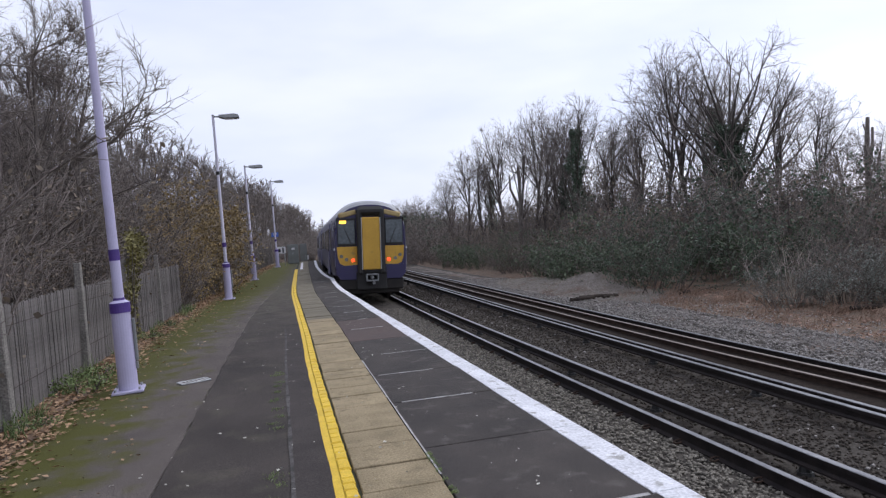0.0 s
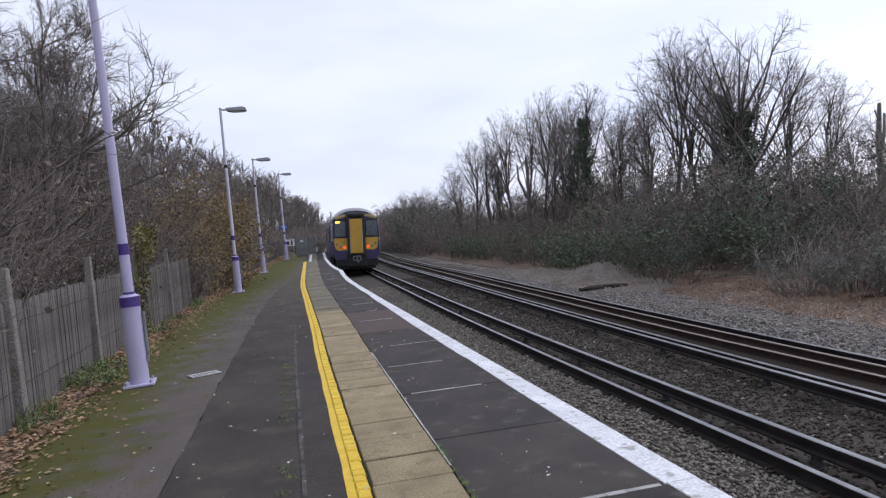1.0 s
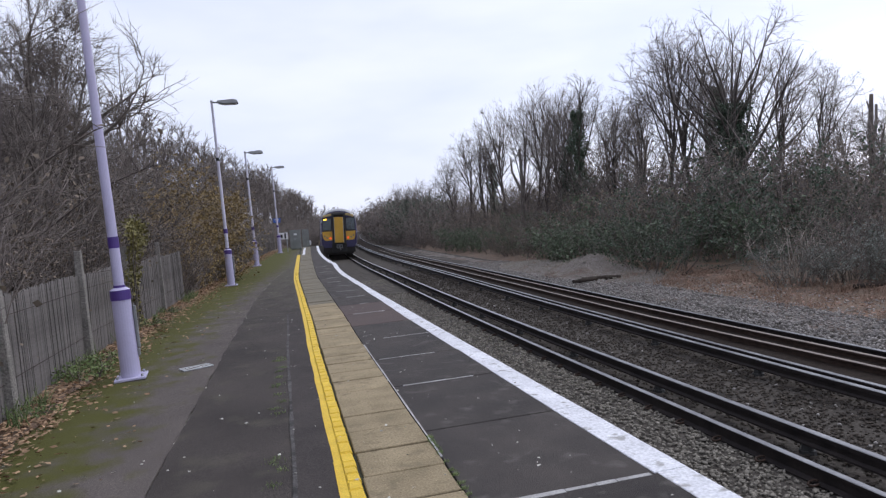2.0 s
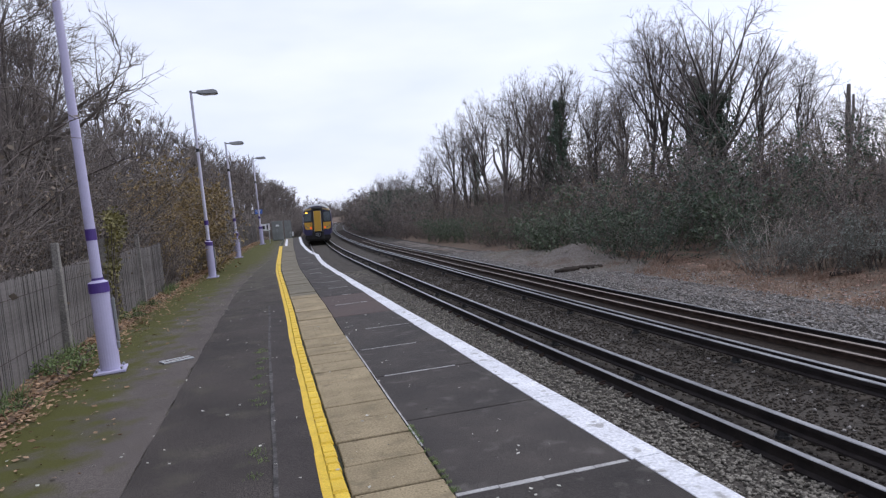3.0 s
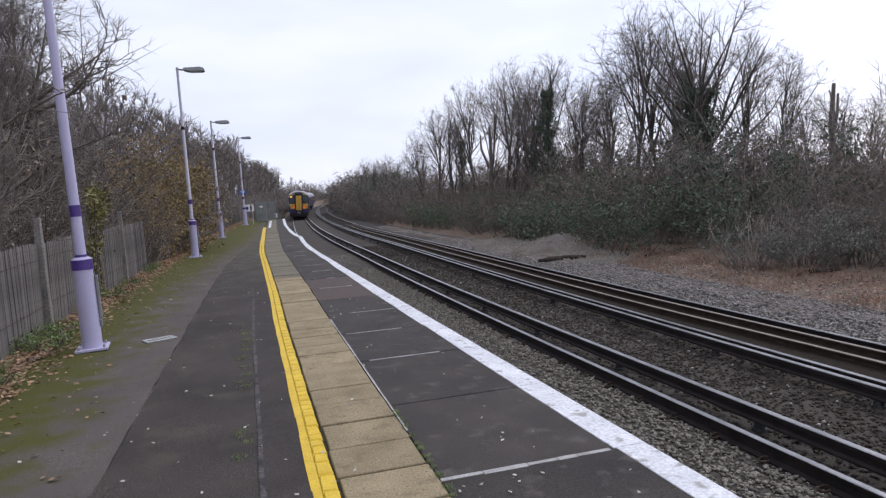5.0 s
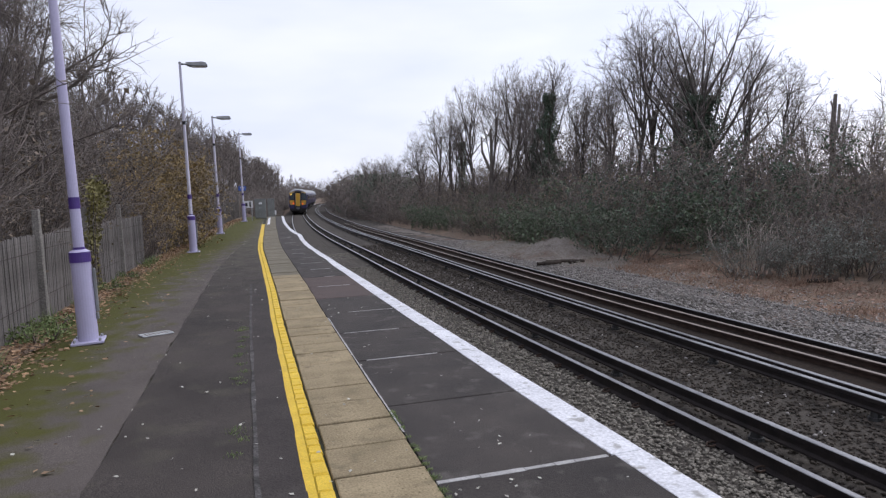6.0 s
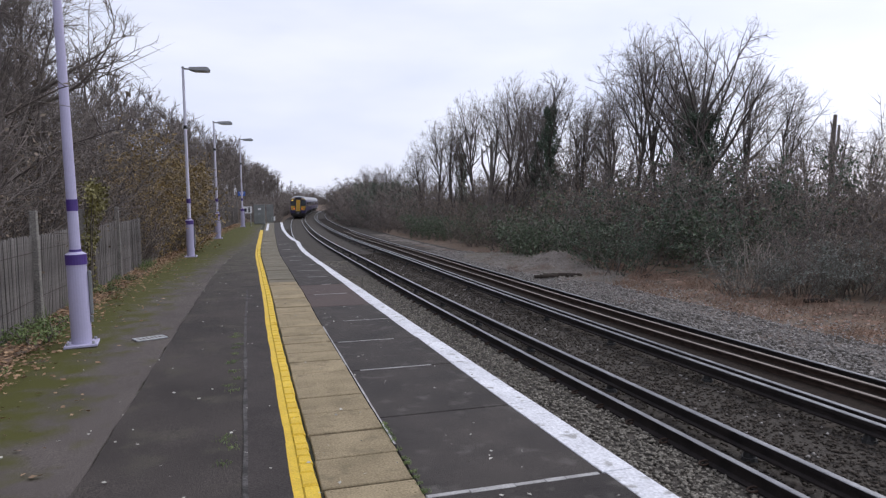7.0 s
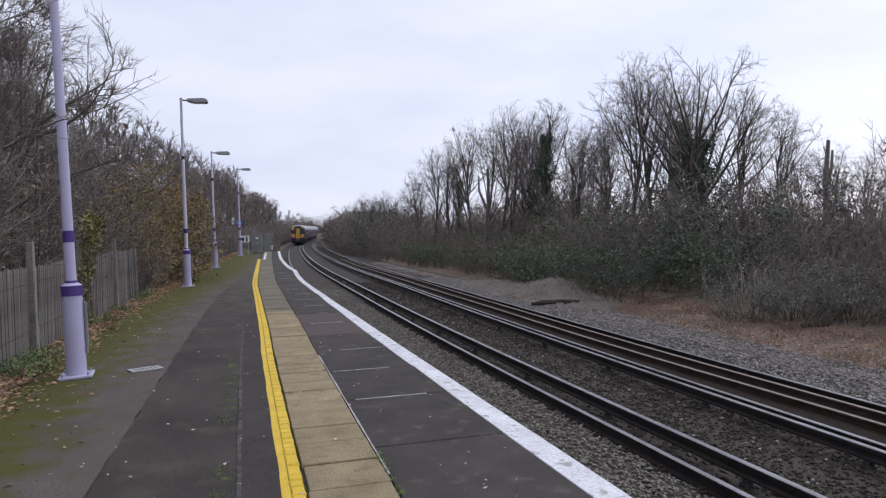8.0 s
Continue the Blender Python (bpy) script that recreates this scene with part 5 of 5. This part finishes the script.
    for x, y, s in low:
        n = 18
        st = np.stack([x + g.normal(0, 1.1 * s, n), y + g.normal(0, 1.1 * s, n), np.full(n, ground_height(x, y) - 0.2)], 1)
        p = grow(g, st, np.stack([g.normal(0, 0.3, n), g.normal(0, 0.3, n), np.ones(n)], 1), 4.2 * s * g.uniform(0.6, 1.1, n), None, 2, 0.15, 0.0)
        skin(p, np.full(n, 0.05), np.full(n, 0.03), 3, vs, fs, True)
        s2, d2, _ = sprout(g, p, 7, 0.1, 1.0, 0.7, 0.1)
        p2 = grow(g, s2, d2, 1.5 * s * g.uniform(0.5, 1.2, len(s2)), None, 1, 0.1, 0.0)
        skin(p2, np.full(len(s2), 0.045), np.full(len(s2), 0.02), 3, vs, fs, True)
    tagged(new("far_scrub", mesh_of("far_scrub", vs, fs, M["twig"])), "distant brown scrub lining the railway", "scrub", kind="stuff")


build_woods()


# ---- ballast stones, litter and small things ----
BED_X = [1.9, 3.2, 4.5, 5.2, 6.0, 6.8, 7.2, 8.7, 9.3, 9.8, 11.7, 12.2]
BED_Z = [-1.13, -1.09, -1.08, -1.10, -1.13, -1.10, -1.08, -1.08, -1.10, -1.14, -1.17, -1.34]


def stones(name, x0, x1, y0, y1, count, size, material, label, flat=0.65, bed=True, skew=1.0, lift=0.3):
    """Angular stones, each a dented eight-sided lump, joined as one scatter."""
    rng = np.random.default_rng(len(name) * 7 + count)
    y = y0 + (y1 - y0) * rng.random(count) ** skew
    rel = rng.uniform(x0, x1, count)
    x = rel + track_x(y)
    if bed:
        z = np.interp(rel, BED_X, BED_Z)
    else:
        z = np.array([ground_height(a, b) for a, b in zip(x, y)])
    s = size * rng.uniform(0.55, 1.4, count)
    octa = np.array([(1, 0, 0), (0, 1, 0), (-1, 0, 0), (0, -1, 0), (0, 0, 1), (0, 0, -1)], dtype=float)
    v = octa[None] * rng.uniform(0.6, 1.2, (count, 6, 1)) + rng.normal(0, 0.16, (count, 6, 3))
    ax = rng.normal(0, 1, (count, 3))
    ax /= np.linalg.norm(ax, axis=1, keepdims=True)
    an = rng.uniform(0, math.pi, count)
    c, sn = np.cos(an)[:, None, None], np.sin(an)[:, None, None]
    v = v * c + np.cross(ax[:, None], v) * sn + ax[:, None] * (v * ax[:, None]).sum(2, keepdims=True) * (1 - c)
    v[..., 2] *= flat
    v = v * s[:, None, None] * 0.5 + np.stack([x, y, z + s * lift * rng.uniform(0.2, 1.2, count)], 1)[:, None]
    tri = np.array([(0, 1, 4), (1, 2, 4), (2, 3, 4), (3, 0, 4), (1, 0, 5), (2, 1, 5), (3, 2, 5), (0, 3, 5)])
    f = (np.arange(count)[:, None, None] * 6 + tri[None]).reshape(-1, 3)
    tagged(new(name, mesh_of(name, [v.reshape(-1, 3)], [f], material)), label, "ballast", kind="stuff")


stones("ballast_near", 3.0, 4.62, 2.5, 30, 18000, 0.052, M["stone"], "grey-brown ballast stones between platform and rail", skew=1.5)
stones("ballast_beside", 4.76, 5.12, 2.5, 26, 2600, 0.046, M["stone_dark"], "dirty ballast stones beside the conductor rail", skew=1.5)
stones("ballast_middle", 5.22, 7.16, 3.5, 34, 16000, 0.048, M["stone_dark"], "dirty brown ballast between the two tracks", skew=1.4)
stones("ballast_middle_pale", 5.3, 6.7, 3.5, 34, 300, 0.05, M["stone_pale"], "a few paler stones between the two tracks", skew=1.4, lift=0.5)
stones("ballast_shoulder", 8.95, 11.6, 5.5, 34, 17000, 0.062, M["stone_pale"], "pale clean ballast on the far shoulder", skew=1.3, lift=0.7)
stones("ballast_spill", 10.6, 13.2, 8, 34, 4200, 0.055, M["stone_pale"], "stones spilt on the bare ground beyond the track", bed=False, skew=1.2)
strip("gravel_shoulder", lambda y: 9.5 + track_x(y), lambda y: 11.3 + track_x(y), 2, 60, -1.15, M["gravel"], "grey gravel shoulder of the far track", 8, 0.3, (0, 0.45), 0.03, category="gravel")
strip("stained_ballast", lambda y: 7.29 + track_x(y), lambda y: 8.63 + track_x(y), -10, 120, -1.042, M["oily"], "oil-blackened ballast between the rails", 8, 0.5, (0, 0), 0.02, category="ballast")
strip("stained_ballast_near", lambda y: 3.27 + track_x(y), lambda y: 4.63 + track_x(y), 24, 120, -1.05, M["ballast"], "grey ballast between the near rails", 8, 0.5, (0, 0), 0.02, category="ballast")


def build_sleepers():
    bm = bmesh.new()
    box(bm, 0, 0, 0, 2.5, 0.25, 0.16, 0.015)
    me = bpy.data.meshes.new("sleeper")
    bm.to_mesh(me)
    bm.free()
    me.materials.append(M["stone_dark"])
    bend = np.linspace(0, 5.0, 10)
    cv, cf = [], []
    skin(np.stack([0.05 * np.cos(bend), 0.045 * np.sin(bend), 0.012 * np.cos(bend)], 1)[None], np.array([0.012]), np.array([0.012]), 5, cv, cf)
    cme = mesh_of("rail_clip", cv, cf, M["rail_rust"])
    for tr, c in ((near_track, NEAR), (far_track, FAR)):
        y = 2.4
        for k in range(110):
            x = c + float(track_x(y))
            o = new("sleeper", me)
            o.parent, o.location = tr, (x, y, -1.165 + float(fall(y)))
            if y < 24:
                for s in (-1, 1):
                    if c == NEAR and s == -1:
                        continue
                    for d in (-1, 1):
                        q = new("rail_clip", cme)
                        q.parent = o
                        q.location = (s * 0.752 + d * 0.105, 0, 0.125)
            y += 0.68
    # insulator pots under the conductor rails
    pot = bmesh.new()
    tube(pot, (0, 0, 0), (0, 0, 0.05), 0.09, 0.08, 10)
    tube(pot, (0, 0, 0.05), (0, 0, 0.115), 0.065, 0.05, 10)
    pme = bpy.data.meshes.new("insulator")
    pot.to_mesh(pme)
    pot.free()
    pme.materials.append(M["black"])
    for con, off in conductors:
        for k in range(24):
            y = 3.1 + 2.72 * k
            q = new("insulator", pme)
            q.parent, q.location = con, (off + float(track_x(y)), y, -1.10 + float(fall(y)))


build_sleepers()


def scatter_leaves(name, pts, size, material, label, seed, category="leaves"):
    rng = np.random.default_rng(seed)
    v, f = [], []
    leaf_quads(rng, pts, size, v, f)
    # lie nearly flat
    q = v[0].reshape(-1, 4, 3)
    q[..., 2] = pts[:, None, 2] + (q[..., 2] - pts[:, None, 2]) * 0.35
    q[..., 2] -= np.minimum(0, q[..., 2].min(1) - pts[:, 2])[:, None]
    tagged(new(name, mesh_of(name, [q.reshape(-1, 3)], f, material)), label, category, kind="stuff")


def build_litter():
    rng = np.random.default_rng(8)
    n = 15000
    y = 4.5 + 42 * rng.random(n) ** 1.4
    d = np.abs(rng.normal(0, 0.27, n)) + 0.03
    pts = np.stack([fence_x(y) + d, y, 0.012 + 0.05 * np.exp(-d * 5) * rng.random(n)], 1)
    m = 380
    y2 = 3.5 + 18 * rng.random(m) ** 1.3
    d2 = 0.3 + 1.1 * rng.random(m) ** 1.6
    pts = np.concatenate([pts, np.stack([fence_x(y2) + d2, y2, np.full(m, 0.012)], 1)])
    scatter_leaves("leaf_drift", pts, 0.056, M["fallen"], "drift of brown fallen leaves along the fence", 1)
    n = 430
    y = 3 + 24 * rng.random(n) ** 1.5
    pts = np.stack([rng.uniform(-2.0, 2.2, n) + _track(y) * 0.5, y, np.full(n, 0.011)], 1)
    scatter_leaves("scattered_leaves", pts, 0.032, M["silver"], "pale leaf fragments scattered on the platform", 2)
    n = 6000
    y = 9 + 24 * rng.random(n)
    x = 10.6 + 4.2 * rng.random(n) ** 0.7 + track_x(y)
    pts = np.stack([x, y, np.array([ground_height(a, b) for a, b in zip(x, y)]) + 0.015], 1)
    scatter_leaves("verge_leaves", pts, 0.09, M["fallen_dull"], "fallen leaves on the ground below the scrub", 3)


build_litter()


def tufts(name, spots, blades, height, material, label, seed, category="grass", wide=0.006):
    """Clumps of narrow upright blades at (x, y, z, radius)."""
    rng = np.random.default_rng(seed)
    vs, fs = [], []
    for x, y, z, r in spots:
        s = np.stack([x + rng.normal(0, r, blades), y + rng.normal(0, r, blades), np.full(blades, z)], 1)
        d = np.stack([rng.normal(0, 0.35, blades), rng.normal(0, 0.35, blades), np.ones(blades)], 1)
        p = grow(rng, s, d, height * rng.uniform(0.4, 1.2, blades), None, 2, 0.2, -0.08)
        skin(p, np.full(blades, wide), np.full(blades, wide / 2), 3, vs, fs, True)
    tagged(new(name, mesh_of(name, vs, fs, material)), label, category, kind="stuff")


def build_weeds():
    rng = random.Random(9)
    spots = []
    for k in range(150):
        y = rng.uniform(8, 34)
        x = float(track_x(y)) + rng.uniform(11.6, 14.2)
        spots.append((x, y, ground_height(x, y), 0.22))
    tufts("dry_grass", spots, 34, 0.30, M["straw"], "tufts of dry reddish grass below the scrub", 1)
    spots = []
    for k in range(18):
        y = rng.uniform(5, 20)
        spots.append((float(fence_x(y)) + rng.uniform(0.02, 0.25), y, 0.0, 0.07))
    tufts("fence_weeds", spots, 24, 0.26, M["grass"], "green weeds at the foot of the fence", 2, "weeds")
    spots = []
    for k in range(16):
        y = rng.uniform(3.8, 9)
        spots.append((-0.02 + 0.03 * (y - 4) + rng.uniform(-0.04, 0.04), y, 0.004, 0.03))
    for k in range(26):
        y = rng.uniform(3.2, 5.0)
        spots.append((float(yellow_x(y)) + 0.64, y, -0.005, 0.012))
    tufts("crack_weeds", spots, 34, 0.024, M["grass"], "small weeds growing in cracks of the platform", 3, "weeds", 0.002)
    # low green plants and a climber on the fence
    weed = bush(71, 0.5, 0.6, 18, "low green nettles at the foot of the fence", leaf="grass", leaves=700, leaf_size=0.055, per=(5, 4), twig_r=0.002, name="weed", category="weed")
    for k, (x, y, s) in enumerate(((-2.15, 9.1, 1.0), (-2.2, 9.8, 1.0), (-2.05, 13.6, 0.8), (-1.9, 15.4, 0.7), (-2.2, 7.4, 0.7))):
        if k == 0:
            weed.matrix_basis = pose(x, y, 0.0) @ Matrix.Diagonal((0.72, 0.72, 0.72, 1))
        else:
            copy_thing(weed, pose(x, y, 0.0, 0, 0, 77 * k)).scale = (s * 0.66, s * 0.66, s * 0.66)
    g = np.random.default_rng(4)
    climber = empty("climbing_ivy", pose(0, 0, 0), "yellow-green ivy climbing over the fence and a post", "ivy")
    vs, fs, sv, sf = [], [], [], []
    t = g.random(3600) ** 0.8
    y = 13.3 + g.normal(0, 0.34, 3600) + 1.3 * (1 - t) * g.random(3600)
    z = 0.05 + 1.85 * t + g.normal(0, 0.06, 3600)
    x = fence_x(y) + 0.03 + np.abs(g.normal(0, 0.05, 3600)) + 0.1 * (t > 0.75)
    keep = ((np.abs(y - 13.4 + 0.25 * np.sin(t * 5)) < 0.16 + 0.45 * t + 0.12 * np.sin(t * 17)) & (g.random(3600) < 0.8)) | (t > 0.86)
    leaf_quads(g, np.stack([x, y, z], 1)[keep], 0.058, vs, fs)
    o = new("foliage", mesh_of("foliage", vs, fs, M["climber"]))
    o.parent = climber
    s0 = np.stack([np.full(14, float(fence_x(13.5)) + 0.06), 13.5 + g.normal(0, 0.2, 14), np.zeros(14)], 1)
    p = grow(g, s0, np.stack([g.normal(0, 0.03, 14), g.normal(0, 0.1, 14), np.ones(14)], 1), np.full(14, 1.8), None, 8, 0.05, 0.05)
    skin(p, np.full(14, 0.012), np.full(14, 0.005), 4, sv, sf)
    o = new("stem", mesh_of("stem", sv, sf, M["twig"]))
    o.parent = climber


build_weeds()


def build_small_things():
    # heap of gravel beside the far track
    n, m = 30, 40
    verts, faces = [], []
    for j in range(m):
        for i in range(n):
            u, v = i / (n - 1) * 2 - 1, j / (m - 1) * 2 - 1
            y = 26.5 + v * 7.5
            x = 11.6 + u * 2.0 + float(track_x(y)) - 0.05 * (y - 24)
            h = 0.42 * max(0, 1 - u * u) * max(0, 1 - v * v) + 0.48 * math.exp(-((x - 12.15) ** 2 + (y - 24.0) ** 2 * 0.8) / 0.9)
            verts.append((x, y, ground_height(x, y) - 0.06 + h + 0.05 * noise.noise((x * 2.2, y * 2.2, 4)) + 0.03 * noise.noise((x * 7, y * 7, 4))))
    for j in range(m - 1):
        for i in range(n - 1):
            k = j * n + i
            faces.append((k, k + 1, k + n + 1, k + n))
    tagged(link("gravel_mound", verts, faces, M["gravel"], smooth=True), "low heap of grey gravel beside the track", "gravel heap")
    rg = np.random.default_rng(12)
    pick = rg.integers(0, len(verts), 5200)
    vv = np.array(verts)[pick] + np.stack([rg.uniform(-0.1, 0.1, 5200), rg.uniform(-0.2, 0.2, 5200), np.full(5200, 0.01)], 1)
    v, f = [], []
    octa = np.array([(1, 0, 0), (0, 1, 0), (-1, 0, 0), (0, -1, 0), (0, 0, 0.8)], dtype=float)
    q = octa[None] * rg.uniform(0.02, 0.05, (5200, 1, 1)) * rg.uniform(0.7, 1.3, (5200, 5, 1)) + vv[:, None]
    tri = np.array([(0, 1, 4), (1, 2, 4), (2, 3, 4), (3, 0, 4)])
    tagged(new("heap_stones", mesh_of("heap_stones", [q.reshape(-1, 3)], [(np.arange(5200)[:, None, None] * 5 + tri[None]).reshape(-1, 3)], M["stone"])), "loose stones covering the gravel heap", "gravel", kind="stuff")
    # rotten timbers lying in front of it
    rng = random.Random(4)
    for k, (x, y, l, a) in enumerate(((10.4, 21.4, 0.9, 8), (11.0, 21.6, 1.1, -6), (11.4, 21.3, 0.6, 12), (13.6, 20.3, 0.7, 30), (14.3, 13.8, 0.8, -9))):
        bm = bmesh.new()
        r = 0.07
        for i in range(4):
            tube(bm, (-l / 2 + l * i / 4, rng.uniform(-.02, .02), r), (-l / 2 + l * (i + 1) / 4 + 0.02, rng.uniform(-.02, .02), r), r * rng.uniform(0.8, 1.1), r * rng.uniform(0.7, 1.05), 9)
        bmesh.ops.remove_doubles(bm, verts=bm.verts, dist=0.004)
        me = bpy.data.meshes.new("log")
        bm.to_mesh(me)
        bm.free()
        me.materials.append(M["rot"])
        o = new("log", me)
        o.matrix_basis = pose(x, y, -1.10 if k < 3 else ground_height(x, y), 0, 0, a)
        tagged(o, "dark rotten timber lying on the ground", "log", "rotten timbers")
    # drain cover set in the asphalt
    cover = empty("drain_cover", pose(-0.86, 8.88, 0.004, 0, 0, 24), "pale metal drain cover set in the platform", "drain cover")
    bm = bmesh.new()
    for s in (-1, 1):
        box(bm, 0, s * 0.085, 0.006, 0.36, 0.02, 0.014, 0.003)
        box(bm, s * 0.17, 0, 0.006, 0.02, 0.15, 0.014, 0.003)
    part("frame", bm, M["galv"], cover)
    for i in range(7):
        bm = bmesh.new()
        box(bm, -0.14 + i * 0.0467, 0, 0.005, 0.03, 0.15, 0.010, 0.002)
        part("bar", bm, M["mortar"], cover)
    # signs near the far end
    sign = empty("platform_sign", pose(1.05, 42.62, 1.94, 0, 0, -4), "small blue sign board fixed to a lamp post", "sign")
    bm = bmesh.new()
    box(bm, 0, -0.07, 0, 0.42, 0.02, 0.26, 0.004)
    part("board", bm, M["sign_blue"], sign)
    for x, z, w in ((0.0, 0.05, 0.26), (0.0, -0.03, 0.18)):
        bm = bmesh.new()
        box(bm, x, -0.084, z, w, 0.006, 0.035)
        part("lettering_bar", bm, M["sign_white"], sign)
    warn = empty("warning_sign", pose(1.37, 43.1, 0, 0, 0, -4), "white warning sign with a black symbol on two posts", "sign")
    for x in (-0.18, 0.18):
        bm = bmesh.new()
        tube(bm, (x, 0.03, -0.02), (x, 0.03, 1.2), 0.025, 0.025, 8)
        part("post", bm, M["galv"], warn)
    bm = bmesh.new()
    box(bm, 0, 0, 0.98, 0.52, 0.02, 0.40, 0.005)
    part("board", bm, M["sign_white"], warn)
    for x, z, w, h in ((0.10, 0.96, 0.09, 0.26), (0.10, 1.11, 0.07, 0.07), (-0.12, 0.97, 0.14, 0.20)):
        bm = bmesh.new()
        box(bm, x, -0.013, z, w, 0.006, h, 0.002)
        part("symbol", bm, M["black"], warn)
    cab = empty("equipment_cabinet", pose(2.2, 46.2, 0, 0, 0, -5), "grey lineside equipment cabinet at the platform end", "cabinet")
    bm = bmesh.new()
    box(bm, 0, 0, 0.62, 0.68, 0.4, 1.2, 0.015)
    part("body", bm, M["cabinet"], cab)
    bm = bmesh.new()
    box(bm, 0, 0, 1.24, 0.74, 0.46, 0.05, 0.01)
    part("lid", bm, M["cabinet"], cab)
    for s in (-1, 1):
        bm = bmesh.new()
        box(bm, s * 0.165, -0.21, 0.62, 0.31, 0.03, 1.08, 0.006)
        d = part("door", bm, M["cabinet"], cab)
        bm = bmesh.new()
        box(bm, s * 0.04, -0.235, 0.68, 0.02, 0.03, 0.12, 0.004)
        part("handle", bm, M["galv"], d)
    bm = bmesh.new()
    box(bm, 0.02, -0.232, 0.98, 0.20, 0.012, 0.12)
    part("label_plate", bm, M["sign_white"], cab)
    gate = empty("platform_end_gate", pose(2.98, 48.1, 0, 0, 0, -8), "grey timber gate at the end of the platform", "gate")
    for i in range(4):
        bm = bmesh.new()
        box(bm, -0.17 + i * 0.115, 0, 0.64, 0.105, 0.03, 1.2 + 0.02 * (i % 2), 0.006)
        part("board", bm, M["cabinet"], gate)
    for z in (0.3, 0.95):
        bm = bmesh.new()
        box(bm, 0, 0.035, z, 0.44, 0.04, 0.09, 0.006)
        part("rail", bm, M["cabinet"], gate)
    notice = empty("notice_plate", pose(3.22, 48.9, 0, 0, 0, -8), "small white notice plate on a short post", "sign")
    bm = bmesh.new()
    tube(bm, (0, 0.02, -0.02), (0, 0.02, 0.3), 0.02, 0.02, 8)
    part("post", bm, M["galv"], notice)
    bm = bmesh.new()
    box(bm, 0, 0, 0.28, 0.30, 0.02, 0.30, 0.004)
    part("plate", bm, M["sign_white"], notice)


build_small_things()


def build_studs():
    g = np.random.default_rng(5)
    c = np.array(STUDS)
    n = len(c)
    an = np.arange(6) * math.pi / 3
    r = g.uniform(0.009, 0.013, (n, 1))
    h = g.uniform(0.0015, 0.0035, n)
    ring = lambda k, z: np.stack([c[:, :1] + k * r * np.cos(an), c[:, 1:2] + k * r * np.sin(an), np.repeat(z[:, None], 6, 1)], -1)
    v = np.concatenate([ring(1.0, c[:, 2] - 0.001), ring(0.6, c[:, 2] + h)], 1)
    base = np.arange(n)[:, None] * 12
    k = np.arange(6)
    side = np.stack([base + k, base + (k + 1) % 6, base + 6 + (k + 1) % 6, base + 6 + k], -1).reshape(-1, 4)
    me = mesh_of("paving_studs", [v.reshape(-1, 3)], [side, base + 6 + k], M["tile"])
    tagged(new("paving_studs", me), "low worn studs on the buff paving slabs", "studs", kind="stuff")


build_studs()


def motions():
    times = [0.25 * i for i in range(33)]
    for k, car in enumerate(CARS):
        walk(car, [(t, carriage_pose(k, t)) for t in times])


motions()
